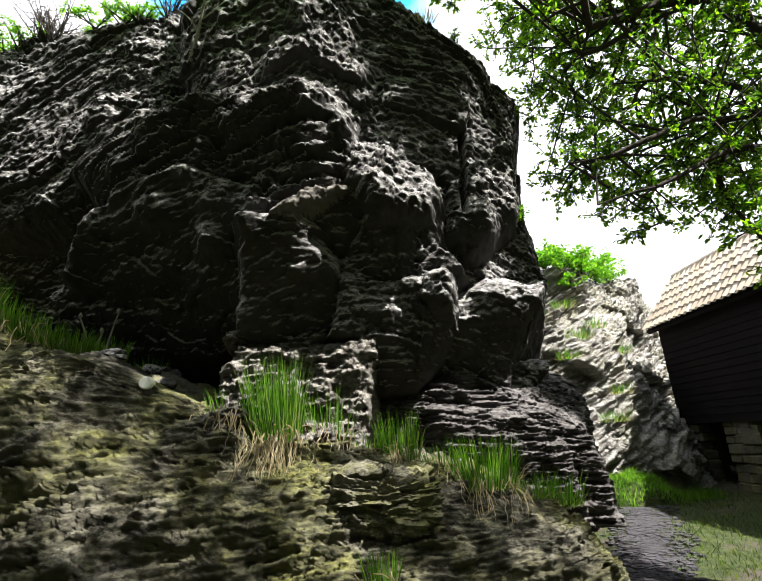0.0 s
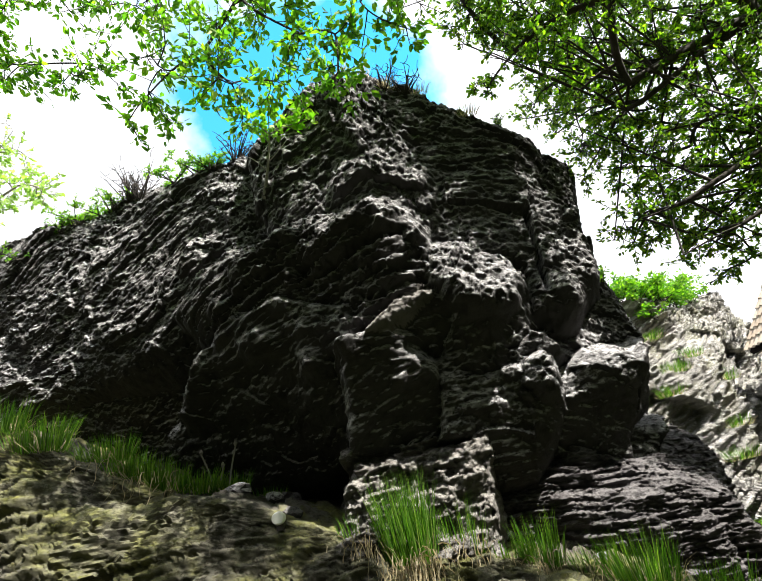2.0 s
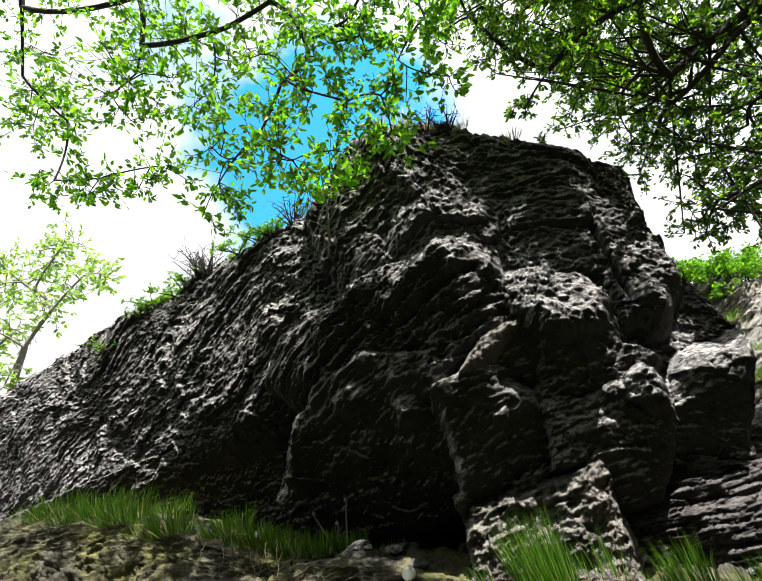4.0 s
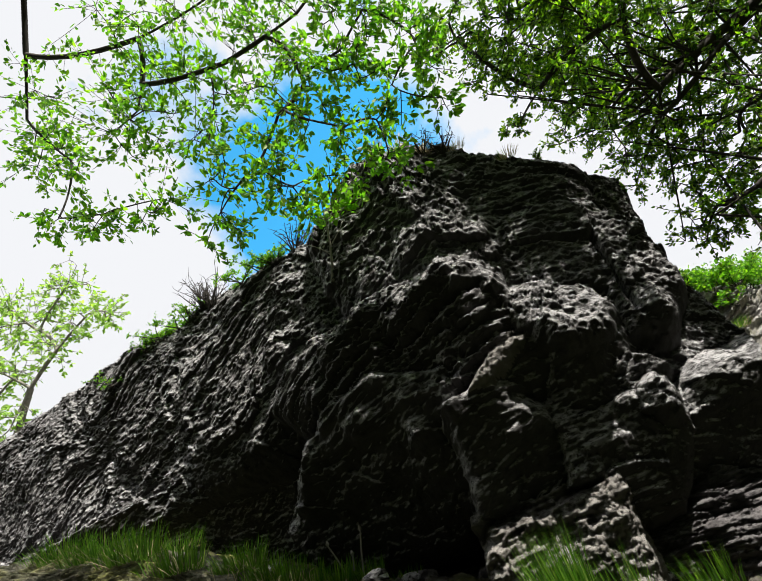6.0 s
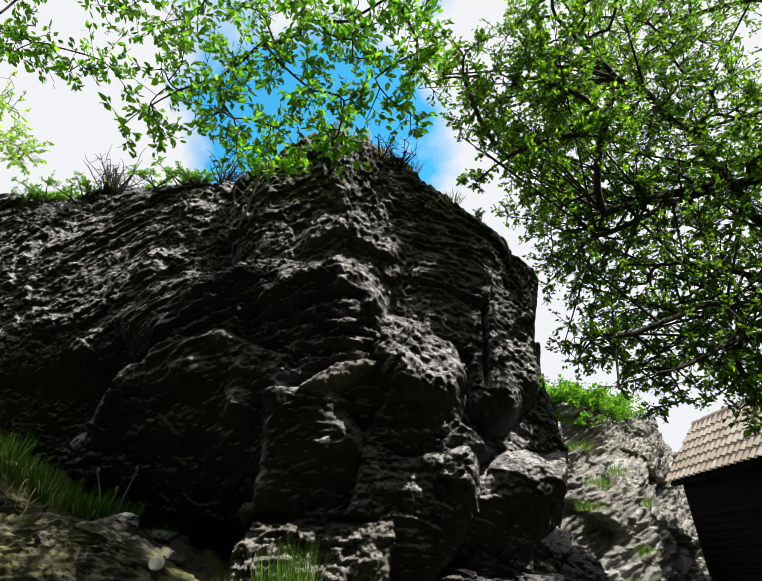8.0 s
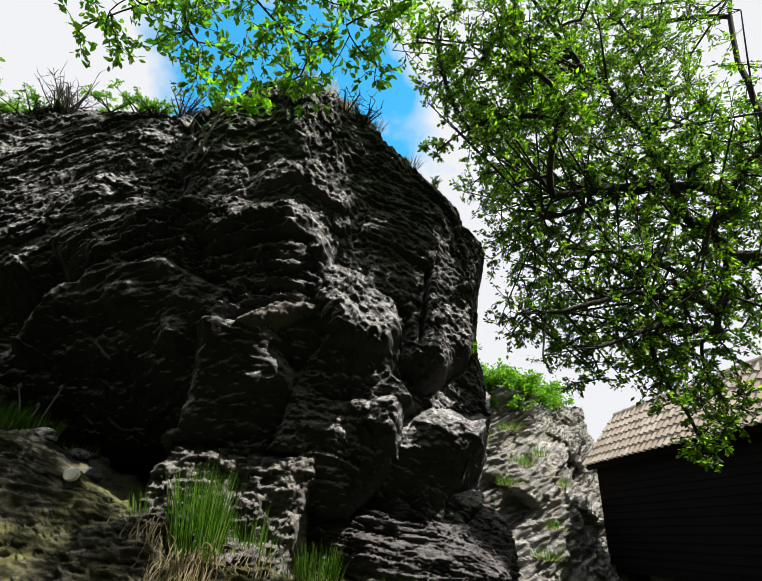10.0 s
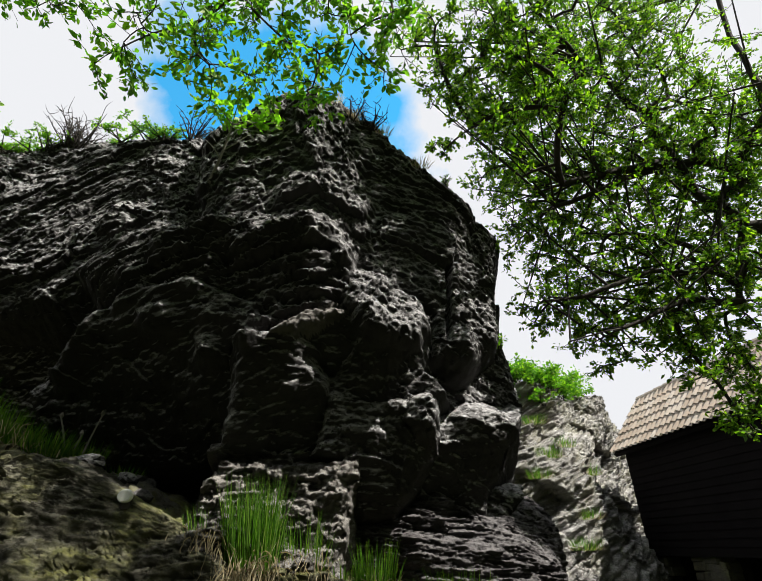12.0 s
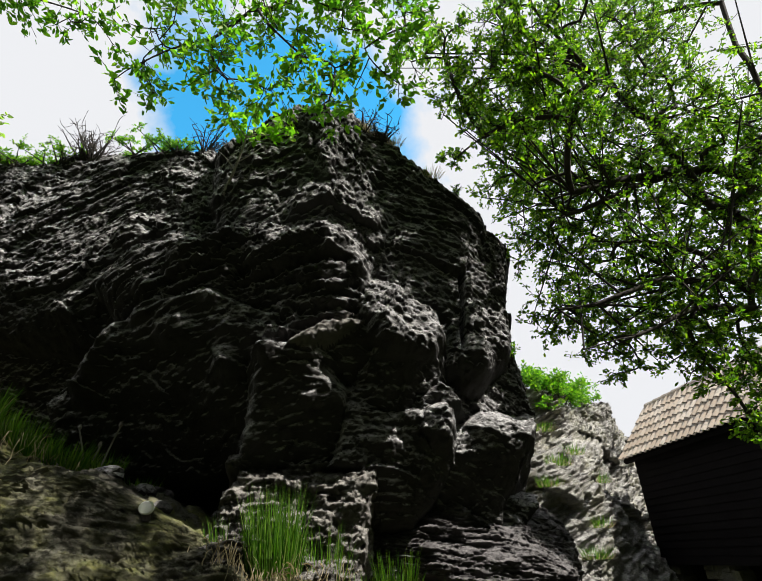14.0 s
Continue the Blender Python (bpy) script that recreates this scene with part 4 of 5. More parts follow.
# ------------------------------------------------------------------ far thin tree, bushes
def bush(name, label, place, size, leaves, leaf_size, seed, material, bare=0):
    """A shrub: thin stems from one root and a loose crown."""
    rng = random.Random(seed)
    top = empty(name, label, "bush")
    root = Vector(place)
    wv, wf, lv, lf = [], [], [], []
    for _ in range(8 + bare):
        d = Vector((rng.uniform(-1, 1) * size[0], rng.uniform(-1, 1) * size[1], rng.uniform(0.4, 1.0) * size[2]))
        stem = bent(root + Vector((rng.uniform(-0.25, 0.25) * size[0], 0, -0.05)), root + d, 0.1 * size[2], 0.12 * size[2], 6, rng)
        tube(wv, wf, stem, np.linspace(0.012, 0.003, 6), 3)
        for _ in range(4):
            a = stem[rng.randrange(2, 6)]
            b = a + Vector((rng.uniform(-1, 1) * size[0], rng.uniform(-1, 1) * size[1], rng.uniform(-0.2, 0.8) * size[2])) * 0.4
            tube(wv, wf, bent(a, b, 0, 0.03, 4, rng), np.linspace(0.005, 0.002, 4), 3)
            for _ in range(leaves // (4 * (8 + bare))):
                t = rng.random()
                p = a.lerp(b, t) + Vector((rng.gauss(0, 0.07), rng.gauss(0, 0.07), rng.gauss(0, 0.07))) * size[2]
                leaf(lv, lf, p, Vector((rng.uniform(-1, 1), rng.uniform(-1, 1), rng.uniform(-0.4, 0.9))), leaf_size * rng.uniform(0.6, 1.3), rng)
    mesh_object("stem", wv, wf, M_BARK, top, True)
    if lv:
        mesh_object("foliage", lv, lf, material, top)
    return top


for n, (x, z, w, h, count) in enumerate(((3.9, 5.6, 0.5, 0.7, 700), (4.6, 5.75, 0.7, 0.7, 900), (5.4, 5.65, 0.7, 0.8, 1000), (6.2, 5.7, 0.7, 0.75, 1000), (7.0, 5.8, 0.8, 0.7, 900), (3.3, 5.2, 0.4, 0.5, 500), (4.2, 5.9, 0.6, 0.6, 800), (5.0, 5.85, 0.6, 0.6, 800), (5.8, 5.7, 0.7, 0.7, 900), (7.8, 6.0, 0.8, 0.8, 900), (3.6, 4.9, 0.35, 0.4, 400), (3.1, 4.6, 0.3, 0.35, 350), (4.8, 5.3, 0.5, 0.45, 600), (5.6, 5.2, 0.5, 0.45, 600), (6.5, 5.75, 0.7, 0.7, 900))):
    bush("bush", "bright green leafy bush on top of the rocky slope", on_slope(x, z), (w, 0.5, h), count, 0.10, 700 + n, M_LEAF_BRIGHT)["group"] = "bushes on the slope"
for n, (x, z, w, h, count) in enumerate(((-5.08, 6.62, 0.35, 0.18, 500), (-4.69, 6.6, 0.35, 0.2, 700), (-4.31, 6.57, 0.35, 0.2, 800), (-3.98, 6.51, 0.3, 0.18, 600), (-2.92, 6.44, 0.3, 0.17, 800), (-2.6, 6.41, 0.3, 0.18, 900), (-2.37, 6.36, 0.28, 0.17, 700), (-5.75, 6.36, 0.36, 0.15, 300))):
    bush("heath_tuft", "low yellow-green plants on the rock's upper edge", on_rock(x, z - 0.08) + Vector((0, -0.03, 0)), (w, 0.25, h), count, 0.036, 720 + n, M_LEAF_BRIGHT)["group"] = "plants on the rock"
for n, (x, z, w, h) in enumerate(((-2.04, 6.34, 0.26, 0.3), (-3.59, 6.52, 0.3, 0.45), (-3.76, 6.55, 0.3, 0.5), (-0.07, 6.14, 0.28, 0.16), (0.13, 6.07, 0.24, 0.15))):
    bush("bare_shrub", "bare thin-twigged shrub on the rock's top edge", on_rock(x, z - 0.05), (w, 0.25, h), 0, 0.05, 740 + n, M_STRAW, 14)["group"] = "bare shrubs"
bush("green_clump", "small green plant in the notch of the rock", on_rock(1.64, 3.72), (0.16, 0.15, 0.24), 320, 0.045, 760, M_LEAF_BRIGHT)
bush("moss_cushion", "round mossy cushion on the rock's shoulder", on_rock(1.05, 5.64), (0.12, 0.12, 0.12), 400, 0.022, 761, M_GRASS)

# shrub rooted in the face
rng = random.Random(77)
shrub = empty("rock_shrub", "small shrub with pale stem growing from the rock face", "bush")
root = on_rock(-1.6, 5.22) + Vector((0, 0.03, 0))
wv, wf, lv, lf = [], [], [], []
main = bent(root, root + Vector((0.24, -0.3, 0.56)), 0.0, 0.05, 8, rng)
tube(wv, wf, main, np.linspace(0.022, 0.009, 8), 6)
for k, d in ((3, (-0.25, 0.02, 0.32)), (4, (0.28, -0.05, 0.22)), (7, (-0.35, -0.1, 0.35)), (7, (0.45, -0.15, 0.12)), (7, (0.1, -0.15, 0.4)), (6, (-0.15, 0.0, 0.45)), (7, (0.55, -0.1, -0.05))):
    br = bent(main[k], main[k] + Vector(d), 0.03, 0.05, 6, rng)
    tube(wv, wf, br, np.linspace(0.008, 0.003, 6), 4)
    if k > 4:
        for _ in range(48):
            t = rng.uniform(0.2, 1.0) * 4.99
            p = br[int(t)].lerp(br[int(t) + 1], t - int(t)) + Vector((rng.gauss(0, 0.05), rng.gauss(0, 0.05), rng.gauss(0, 0.05)))
            leaf(lv, lf, p, Vector((rng.uniform(-1, 1), rng.uniform(-1, 0.5), rng.uniform(-0.8, 0.5))), rng.uniform(0.06, 0.11), rng, 0.6)
mesh_object("stem", wv, wf, M_PALEBARK, shrub, True)
mesh_object("foliage", lv, lf, M_LEAF_SUNLIT, shrub)

# leaning thin tree on the far left
tree("leaning_tree", "thin leaning tree with pale sparse spring leaves", (-17.5, 11.0, 5.0), (-13.5, 10.0, 11.4),
     [(-12.3, 10, 12.4, 0.9), (-11.2, 10, 13.0, 0.9), (-13.4, 10, 13.6, 1.2), (-10.4, 10, 12.6, 0.7), (-14.8, 10, 12.6, 1.2), (-12.0, 10, 14.6, 1.1), (-14.6, 10, 15.0, 1.2), (-15.5, 10, 11.0, 1.0), (-14.0, 9.8, 10.2, 0.9)],
     4200, 0.15, 21, M_LEAF_PALE, 0.13, 0.0, M_PALEBARK, 0.008, 8)


# ------------------------------------------------------------------ grass
def blade(verts, faces, root, tip, width, rng):
    mid = root.lerp(tip, 0.55) + Vector((0, 0, (tip - root).length * 0.12))
    side = Vector((rng.uniform(-1, 1), rng.uniform(-1, 1), 0)).normalized() * width
    i = len(verts)
    verts += [root - side, root + side, mid + side * 0.7, mid - side * 0.7, tip]
    faces += [(i, i + 1, i + 2, i + 3), (i + 3, i + 2, i + 4)]


def tuft(place, count, height, spread, seed, dry=0.2, roots=0, label="tall green grass tuft on the bank's edge", group="grass tufts"):
    """A clump of grass; roots: strands of pale dead grass that hang over the edge."""
    rng = random.Random(seed)
    top = empty("grass_tuft", label, "grass", group=group)
    gv, gf, dv, df = [], [], [], []
    for _ in range(count):
        a = rng.uniform(0, 2 * math.pi)
        r = spread * math.sqrt(rng.random())
        p = Vector(place) + Vector((math.cos(a) * r, math.sin(a) * r * 0.6, -0.03))
        h = height * rng.uniform(0.45, 1.0)
        lean = Vector((math.cos(a) * r * 0.4 + rng.gauss(0, 0.07) * h, math.sin(a) * r * 0.4 + rng.gauss(0, 0.08) * h - 0.03, h))
        if rng.random() < dry:
            blade(dv, df, p, p + Vector((lean.x * 1.6, lean.y * 1.6 - 0.05, lean.z * rng.uniform(-0.1, 0.6))), 0.003, rng)
        else:
            blade(gv, gf, p, p + lean, rng.uniform(0.0025, 0.0045), rng)
    for _ in range(roots):
        p = Vector(place) + Vector((rng.gauss(0, 0.55) * spread, -spread * rng.uniform(0.3, 1.2), rng.gauss(0.0, 0.05)))
        d = rng.uniform(0.12, 0.3) if rng.random() < 0.6 else rng.uniform(0.3, 0.65)
        pts = bent(p, p + Vector((rng.gauss(0, 0.07), -rng.uniform(0.04, 0.2), -d)), 0.06, 0.06, 8, rng)
        pts = [q + Vector((rng.gauss(0, 0.006), rng.gauss(0, 0.006), 0)) for q in pts]
        tube(dv, df, pts, np.linspace(0.0042, 0.0016, 8), 3)
    if gv:
        mesh_object("green_grass", gv, gf, M_GRASS, top)["kind"] = "stuff"
    if dv:
        mesh_object("dry_grass", dv, df, M_STRAW, top)["kind"] = "stuff"
    return top


for n, (x, y, count, h, spread, dry, roots) in enumerate((
        (-0.86, 4.42, 520, 0.72, 0.19, 0.1, 170), (-1.3, 4.5, 160, 0.28, 0.16, 0.4, 60), (-0.45, 4.55, 200, 0.45, 0.18, 0.3, 30), (-0.1, 4.6, 90, 0.20, 0.16, 0.3, 6), (0.2, 4.5, 220, 0.4, 0.15, 0.25, 40),
        (0.55, 4.5, 110, 0.2, 0.2, 0.3, 8), (0.88, 4.35, 380, 0.42, 0.22, 0.2, 30), (1.2, 4.4, 130, 0.22, 0.2, 0.3, 0), (1.55, 4.7, 200, 0.28, 0.2, 0.3, 0), (-0.65, 4.75, 180, 0.4, 0.15, 0.2, 0),
        (-3.55, 4.75, 420, 0.28, 0.24, 0.15, 20), (-3.15, 4.95, 360, 0.25, 0.24, 0.15, 0), (-2.8, 5.1, 300, 0.22, 0.22, 0.15, 0), (-2.45, 5.2, 160, 0.16, 0.2, 0.15, 0), (-3.95, 4.7, 420, 0.28, 0.26, 0.15, 12), (-3.35, 4.85, 320, 0.26, 0.24, 0.15, 0), (-3.75, 4.7, 360, 0.27, 0.24, 0.15, 14),
        (-4.5, 4.35, 420, 0.34, 0.3, 0.15, 0), (-5.0, 4.3, 420, 0.34, 0.32, 0.15, 0), (-5.6, 4.4, 380, 0.3, 0.34, 0.15, 0), (-6.3, 4.6, 380, 0.28, 0.36, 0.2, 0), (-5.6, 5.6, 300, 0.24, 0.4, 0.15, 0), (-6.6, 5.8, 300, 0.24, 0.4, 0.15, 0),
        (-0.25, 5.6, 120, 0.26, 0.2, 0.3, 0), (0.25, 5.45, 120, 0.24, 0.2, 0.3, 0))):
    tuft(on_bank(x, y), count, h, spread, 800 + n, dry, roots)
p = bank_point(np.array([[-0.02]]), np.array([[0.24]]))
tuft((p[0].item(), p[1].item() - 0.02, p[2].item()), 90, 0.2, 0.09, 850, 0.2, 16)
for n, (x, z, count, h, spread) in enumerate(((3.7, 4.4, 420, 0.5, 0.4), (4.2, 4.2, 300, 0.42, 0.35), (3.3, 4.7, 300, 0.45, 0.35), (5.0, 3.6, 260, 0.34, 0.3), (4.6, 3.1, 260, 0.3, 0.3), (5.6, 3.9, 240, 0.3, 0.3), (6.0, 3.2, 200, 0.3, 0.3), (5.1, 4.6, 220, 0.3, 0.3), (2.95, 3.5, 120, 0.25, 0.18), (5.0, 1.6, 240, 0.3, 0.3), (5.4, 2.2, 200, 0.3, 0.25))):
    tuft(on_slope(x, z) - Vector((0, 0.05, 0)), count, h, spread, 870 + n, 0.35, 0, "sunlit pale green grass tuft on the rocky slope", "tufts on the slope")
for n, (x, z) in enumerate(((-0.54, 6.36), (-0.29, 6.26), (-0.02, 6.1), (0.28, 6.01), (0.75, 5.73))):
    tuft(on_rock(x, z) - Vector((0, 0.02, 0)), 90, 0.12, 0.1, 890 + n, 0.8, 0, "dry straw-coloured grass tuft on the rock", "dry tufts")


def field(name, label, area, count, height, seed, material, dry=False):
    """Loose grass over a stretch of ground."""
    rng = random.Random(seed)
    gv, gf = [], []
    x0, x1, y0, y1 = area
    while count:
        x, y = rng.uniform(x0, x1), rng.uniform(y0, y1)
        if abs(x - path_middle(y)) < 0.24 * rng.uniform(0.6, 1.2) or rng.random() > 0.45 + 0.9 * (noise.noise((x * 0.9, y * 0.9, seed)) + 0.25):
            count -= 0.2
            if count < 0:
                break
            continue
        count -= 1
        if count < 0:
            break
        z = float(ground_height(np.array(x), np.array(y)))
        h = height * rng.uniform(0.4, 1.0)
        blade(gv, gf, Vector((x, y, z - 0.01)), Vector((x + rng.gauss(0, 0.05), y + rng.gauss(0, 0.05), z + h)), rng.uniform(0.003, 0.006), rng)
    tagged(mesh_object(name, gv, gf, material), label, "grass", kind="stuff")


def path_middle(y):
    return 2.55 + 0.5 * (y - 5.37) + 0.03 * math.sin(2.1 * y) if isinstance(y, float) else 2.55 + 0.5 * (y - 5.37) + 0.03 * np.sin(2.1 * y)


field("grass", "short rough grass on both sides of the path", (1.4, 6.6, 4.0, 11.6), 12000, 0.08, 901, M_WEED)
# grassy mound at the foot of the slope
mx, my = np.meshgrid(np.linspace(-1, 1, 40), np.linspace(-1, 1, 40))
dome = 0.62 * np.clip(1 - mx**2 - my**2, 0, 1) ** 0.7 + 0.06 * fbm(mx * 4, my * 4, 0.0, 3, 66)
MX, MY = 4.7 + 0.85 * mx, 9.9 + 0.7 * my
mound = empty("grass_mound", "sunlit bright green grassy mound beside the hut", "mound", (4.7, 9.9, 0.1))
heap = sheet("earth", MX - 4.7, MY - 9.9, ground_height(MX, MY) - 0.12 + dome, M_GROUND, mound, True)
rng = random.Random(67)
gv, gf = [], []
for _ in range(3200):
    i, j = rng.randrange(3, 37), rng.randrange(3, 37)
    p = Vector((MX[i, j] - 4.7 + rng.uniform(-0.02, 0.02), MY[i, j] - 9.9 + rng.uniform(-0.02, 0.02), float(ground_height(MX[i, j], MY[i, j])) - 0.14 + dome[i, j]))
    blade(gv, gf, p, p + Vector((rng.gauss(0, 0.06), rng.gauss(0, 0.06) - 0.04, rng.uniform(0.05, 0.18))), rng.uniform(0.004, 0.008), rng)
mesh_object("grass", gv, gf, M_GRASS, mound)["kind"] = "stuff"
heap.location.z = mound.location.z * -1
mound.children[1].location.z = mound.location.z * -1
field("mound_grass", "bright sunlit grass at the foot of the rocky slope", (3.8, 6.3, 9.6, 11.2), 5200, 0.22, 902, M_GRASS)

# gravel path
rng = random.Random(31)
gv, gf = [], []
for _ in range(5600):
    y = rng.uniform(3.6, 10.4)
    x = path_middle(y) + max(-0.6, min(0.6, rng.gauss(0, 0.22)))
    z = float(ground_height(np.array(x), np.array(y)))
    r = rng.uniform(0.014, 0.06)
    a = rng.uniform(0, 6.28)
    i = len(gv)
    for ring, (rr, zz) in enumerate(((1.0, -0.3), (0.85, 0.45))):
        for k in range(5):
            q = a + k * 1.257
            gv.append(Vector((x + math.cos(q) * r * rr * rng.uniform(0.8, 1.3), y + math.sin(q) * r * rr * rng.uniform(0.7, 1.2), z + zz * r)))
    gf += [(i + k, i + (k + 1) % 5, i + 5 + (k + 1) % 5, i + 5 + k) for k in range(5)] + [tuple(i + 5 + k for k in range(5))]
tagged(mesh_object("gravel", gv, gf, M_GRAVEL), "loose grey gravel of the narrow footpath", "gravel", kind="stuff")
px, py = np.meshgrid(np.linspace(-0.15, 0.15, 14), np.arange(2.6, 10.4, 0.1))
edge = px * (1 + 0.25 * vnoise(py * 1.3, np.sign(px), 0, 61))
PXX = path_middle(py) + edge
tagged(sheet("path", PXX, py, ground_height(PXX, py) + 0.018 - 0.05 * np.abs(px) ** 3, M_GRAVEL, None, True), "narrow trodden gravel footpath through the grass", "path", kind="structure")

# ------------------------------------------------------------------ small things on the bank
lamp = empty("spot_lamp", "small round white ground spotlight on the bank", "lamp")
at = on_bank(-2.0, 4.42)
bm = bmesh.new()
bmesh.ops.create_uvsphere(bm, u_segments=20, v_segments=12, radius=0.055)
for v in bm.verts:
    v.co.y = max(v.co.y, -0.03)
    v.co.z *= 0.9
bmesh.ops.translate(bm, verts=bm.verts, vec=at + Vector((0, -0.02, 0.06)))
part("housing", bm, M_LAMP, lamp)
bm = bmesh.new()
bmesh.ops.create_cone(bm, cap_ends=True, segments=14, radius1=0.04, radius2=0.03, depth=0.06, matrix=Matrix.Translation(at + Vector((0, 0, 0.0))))
part("foot", bm, M_BARK, lamp)


def stalk_plant(place, height, lean, seed):
    rng = random.Random(seed)
    top = empty("stalk_plant", "pale dead flower stalk with a tuft of low leaves", "plant", group="dead stalks")
    wv, wf, lv, lf = [], [], [], []
    stem = bent(Vector(place), Vector(place) + Vector((lean, 0, height)), 0, 0.03, 7, rng)
    tube(wv, wf, stem, np.linspace(0.011, 0.007, 7), 5)
    tube(wv, wf, [stem[-1], stem[-1] + Vector((0, 0, 0.02)), stem[-1] + Vector((0, 0, 0.05))], [0.009, 0.02, 0.006], 6)
    for _ in range(16):
        blade(lv, lf, Vector(place), Vector(place) + Vector((rng.uniform(-0.16, 0.16), rng.uniform(-0.12, 0.12), rng.uniform(0.08, 0.22))), 0.009, rng)
    mesh_object("stalk", wv, wf, M_PALEBARK, top)
    mesh_object("leaves", lv, lf, M_GRASS, top)["kind"] = "stuff"


stalk_plant(on_bank(-2.75, 5.0), 0.42, 0.1, 1)
stalk_plant(on_bank(-2.95, 5.1), 0.38, -0.12, 2)
stalk_plant(on_bank(-2.85, 5.05), 0.2, 0.03, 3)

# loose stones on the terrace
rng = random.Random(44)
for n in range(22):
    x, y = rng.uniform(-4.2, 0.8), rng.uniform(4.75, 5.7)
    at = on_bank(x, y)
    bm = bmesh.new()
    bmesh.ops.create_icosphere(bm, subdivisions=2, radius=1)
    s = rng.uniform(0.03, 0.1)
    for v in bm.verts:
        k = 1 + 0.35 * noise.noise(v.co * 1.4 + Vector((n * 3.1, 0, 0))) + 0.12 * noise.noise(v.co * 4 + Vector((0, n, 0)))
        v.co = Vector((round(v.co.x * 2.2) / 2.2 * 0.4 + v.co.x * 0.6, v.co.y, round(v.co.z * 2) / 2 * 0.4 + v.co.z * 0.6)) * k
        v.co = Vector((v.co.x * s * 1.3, v.co.y * s, v.co.z * s * 0.7)) + at + Vector((0, 0, s * 0.2))
    stone = part("stone", bm, M_SHELF if n % 3 == 0 else M_ROCK, None)
    tagged(stone, "loose broken dark stone lying on the terrace", "stone", "loose stones")

# ------------------------------------------------------------------ pieces of the house
def rough_stone(seed, sx, sy, sz):
    """A squared rough stone, about 50 triangles."""
    rng = random.Random(seed)
    bm = bmesh.new()
    bmesh.ops.create_cube(bm, size=1)
    bmesh.ops.bevel(bm, geom=bm.edges[:], offset=0.12, segments=1, affect="EDGES")
    for v in bm.verts:
        v.co = Vector(((v.co.x + rng.uniform(-0.05, 0.05)) * sx, (v.co.y + rng.uniform(-0.06, 0.06)) * sy, (v.co.z + rng.uniform(-0.05, 0.05)) * sz))
    me = bpy.data.meshes.new("stone")
    bm.to_mesh(me)
    bm.free()
    me.materials.append(M_STONE)
    return me


STONES = [rough_stone(s, *d) for s, d in enumerate(((0.5, 0.36, 0.2), (0.42, 0.34, 0.17), (0.34, 0.36, 0.19), (0.6, 0.36, 0.22), (0.28, 0.34, 0.15)))]


def stone_at(place, along, mesh, parent, rng):
    ob = new("stone", mesh)
    ob.parent = parent
    ob.matrix_world = Matrix.Translation(place) @ Matrix.Rotation(math.atan2(along.y, along.x) + rng.uniform(-0.06, 0.06), 4, "Z") @ Matrix.Rotation(rng.uniform(-0.05, 0.05), 4, "X")


rng = random.Random(12)
for u0, u1 in ((-0.1, 0.45), (1.35, 2.25), (3.5, 4.4), (5.7, 6.7)):
    bm = bmesh.new()
    box_mesh(bm, u0 + 0.06, u1 - 0.06, 0.12, 0.62, -0.2, WALL_Z - 0.16)
    pier = part("pier", bm, M_SOIL, house, "rough dry-laid stone pier")
    z = 0.05
    while z < WALL_Z - 0.25:
        h = rng.choice((0.17, 0.2, 0.22))
        u = u0
        while u < u1 - 0.1:
            m = rng.randrange(5)
            w = STONES[m].vertices and (0.5, 0.42, 0.34, 0.6, 0.28)[m]
            stone_at(hp(min(u + w / 2, u1 - w * 0.35), 0.2 + rng.uniform(-0.03, 0.03), z + h / 2), H_U, STONES[m], pier, rng)
            u += w * 0.93
        z += h * 0.93
# walls added behind the piers to keep sun and view out of the openings
bm = bmesh.new()
box_mesh(bm, -0.15, LENGTH, 1.4, 1.6, -0.3, WALL_Z)
box_mesh(bm, -0.15, 0.0, 0.6, 1.4, -0.3, WALL_Z)
part("cellar_wall", bm, M_SOIL, house)

# retaining wall under the far corner
wall = tagged(new("stone_wall"), "rough shaded retaining wall of stacked stones beside the hut", "wall")
W_DIR = Vector((-0.93, -0.25, 0)).normalized()
for row in range(9):
    z = 0.1 + row * 0.19
    reach = 1.75 - 0.14 * row
    d = 0.1
    while d < reach:
        m = rng.randrange(5)
        w = (0.5, 0.42, 0.34, 0.6, 0.28)[m]
        stone_at(hp(0.0, 0.15, 0) + W_DIR * (d + w / 2) + Vector((0, 0.02 * row, z + 0.05)), W_DIR, STONES[m], wall, rng)
        d += w * 0.94

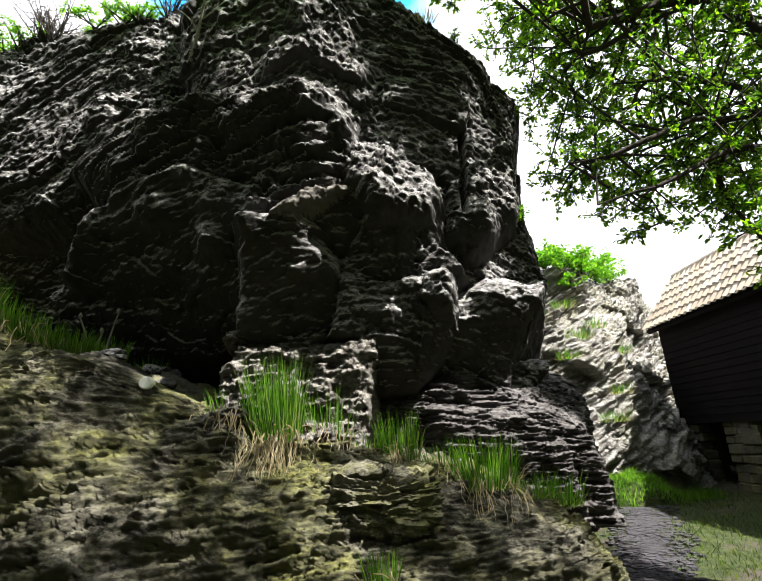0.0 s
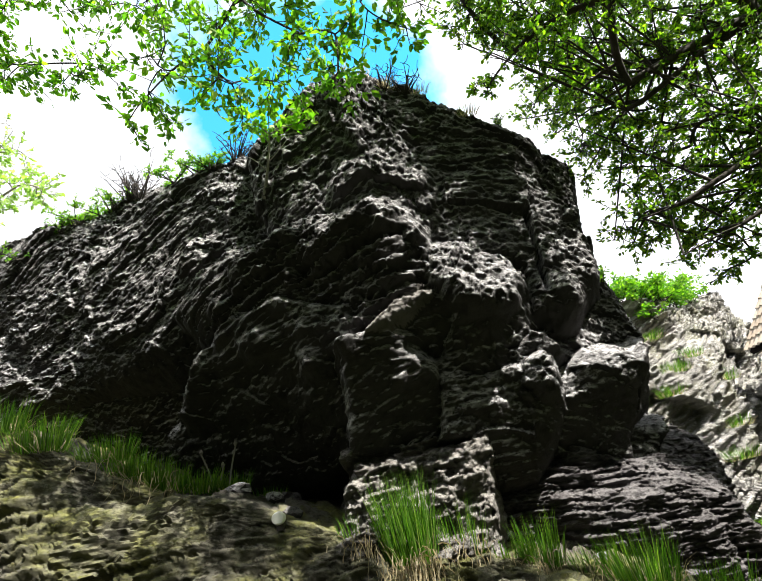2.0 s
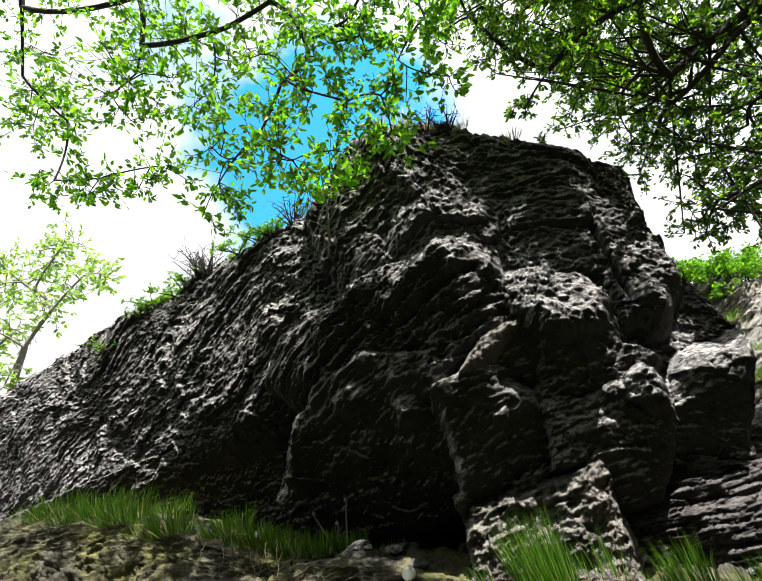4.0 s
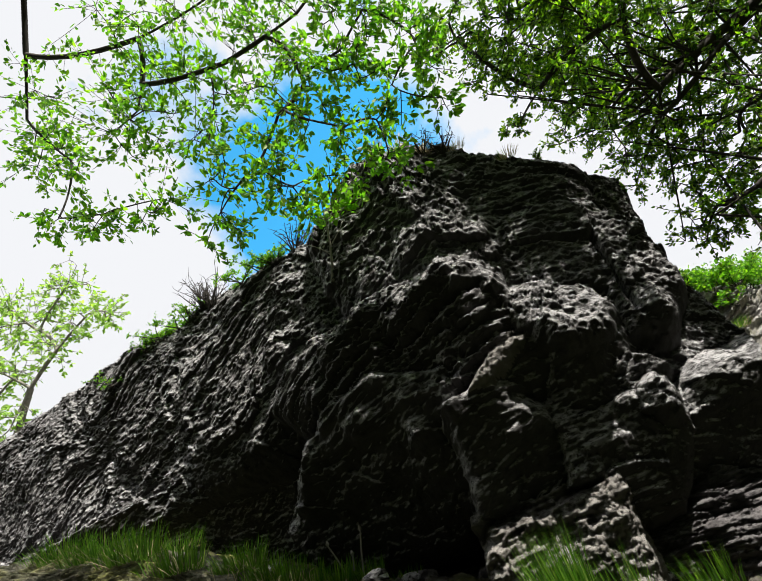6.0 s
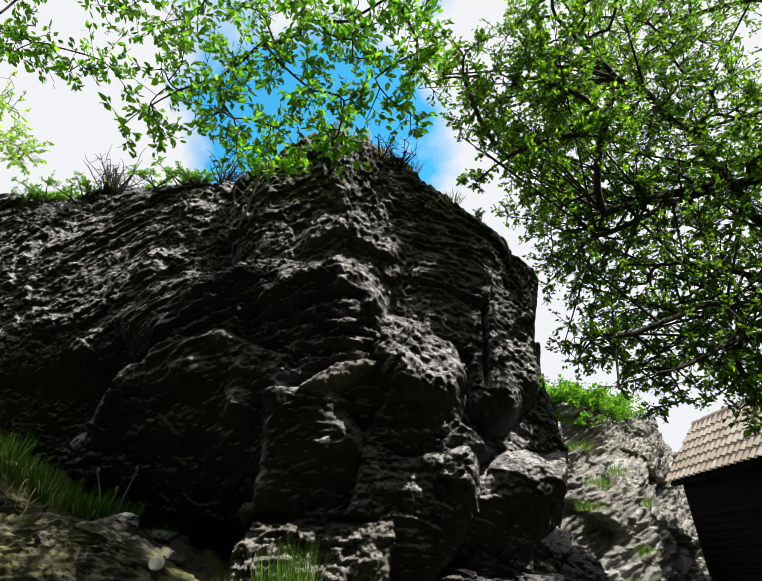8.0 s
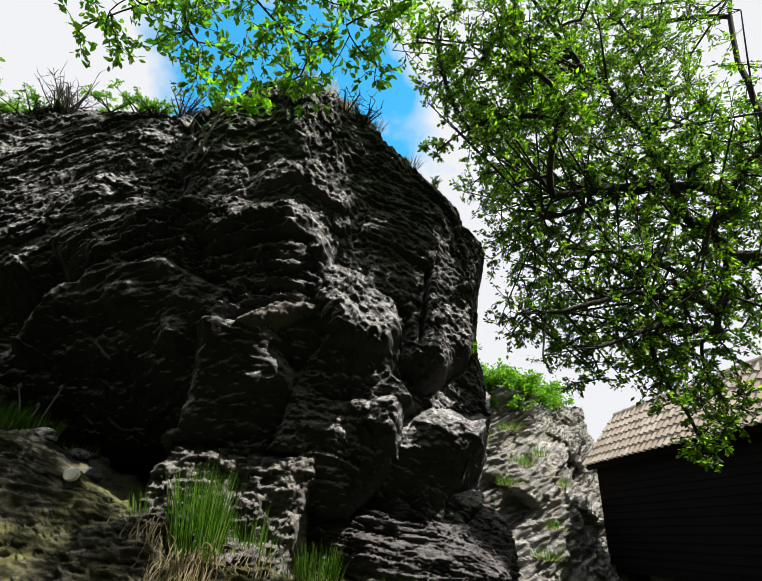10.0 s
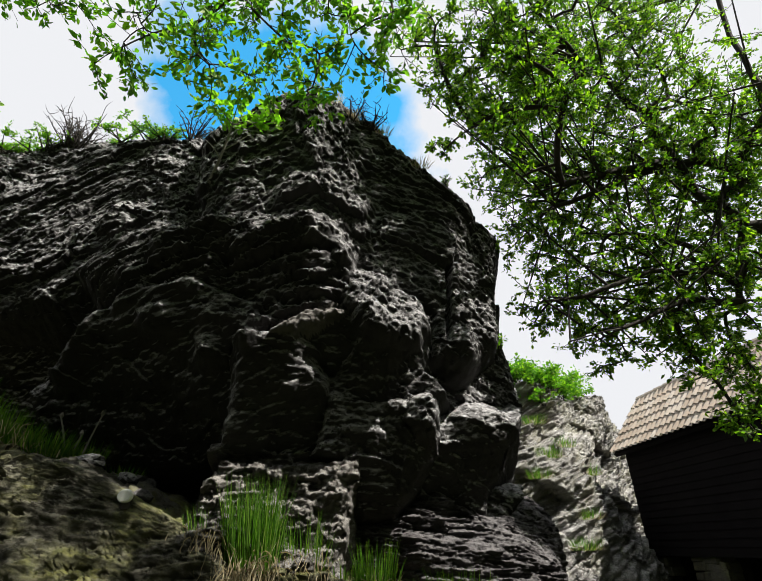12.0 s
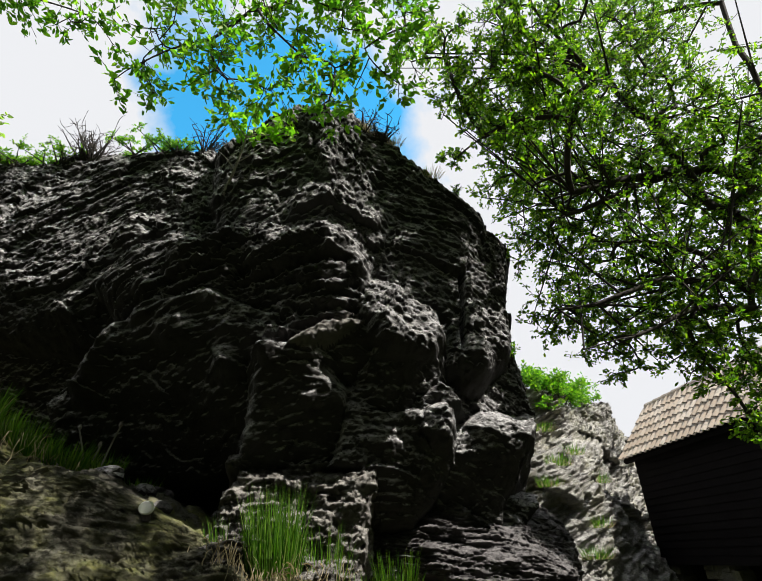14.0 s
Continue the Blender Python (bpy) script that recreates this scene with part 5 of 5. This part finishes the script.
# boards of the long wall
bm = bmesh.new()
box_mesh(bm, 0.0, LENGTH, -0.012, 0.026, 0.0, 0.158)
for v in bm.verts:
    v.co.z += 0.0
for v in bm.verts:
    if v.co.z < 0.05:
        v.co -= H_W * 0.016
board_mesh = bpy.data.meshes.new("board")
bm.to_mesh(board_mesh)
bm.free()
board_mesh.materials.append(M_BOARD)
for k in range(14):
    ob = new("board", board_mesh)
    ob.parent = house
    ob.location = (0, 0, WALL_Z + 0.005 + k * 0.15)

# tiles: an S-shaped pantile, built once
TILE_W, TILE_L = 0.2, 0.34
tv, tf = [], []
for k, v in enumerate((0.0, 0.5, 1.0)):
    for j in range(8):
        a = j / 7
        prof = 0.032 * math.sin(a * 2 * math.pi * 0.85 + 0.2)
        for lift in (0.0, -0.014):
            tv.append(Vector((a * TILE_W * 1.08, v * TILE_L, prof + lift + 0.03 * (1 - v))))
for k in range(2):
    for j in range(7):
        a = (k * 8 + j) * 2
        tf += [(a, a + 2, a + 18, a + 16), (a + 1, a + 17, a + 19, a + 3)]
for j in range(7):
    a = j * 2
    tf += [(a, a + 1, a + 3, a + 2)]
for k in range(2):
    tf += [(k * 16, k * 16 + 16, k * 16 + 17, k * 16 + 1), (k * 16 + 14, k * 16 + 15, k * 16 + 31, k * 16 + 30)]
tile_mesh = bpy.data.meshes.new("roof_tile")
tile_mesh.from_pydata(tv, [], tf)
tile_mesh.materials.append(M_TILE)
up_slope = (H_W * run + Vector((0, 0, rise))).normalized()
out = H_U.cross(up_slope)
out = out if out.z > 0 else -out
rng = random.Random(9)
rows_up = int(slope_len / 0.29)
for r in range(rows_up + 1):
    for c in range(int((LENGTH + 0.2) / TILE_W)):
        o = hp(-0.14 + c * TILE_W, -0.3, EAVE_Z) + up_slope * (r * 0.285) + out * (0.035 + rng.uniform(-0.006, 0.006))
        ob = new("roof_tile", tile_mesh)
        ob.parent = roof
        m = Matrix((H_U, up_slope, out)).transposed().to_4x4()
        ob.matrix_world = Matrix.Translation(o) @ m @ Matrix.Rotation(rng.uniform(-0.02, 0.02), 4, "Z")
for c in range(18):
    bm = bmesh.new()
    bmesh.ops.create_cone(bm, cap_ends=True, segments=10, radius1=0.11, radius2=0.095, depth=0.42,
                          matrix=Matrix.Translation(hp(0.1 + c * 0.4, RIDGE_RUN, EAVE_Z + RIDGE_RISE + 0.02)) @ H_U.to_track_quat("Z", "Y").to_matrix().to_4x4())
    part("ridge_tile", bm, M_TILE, roof)
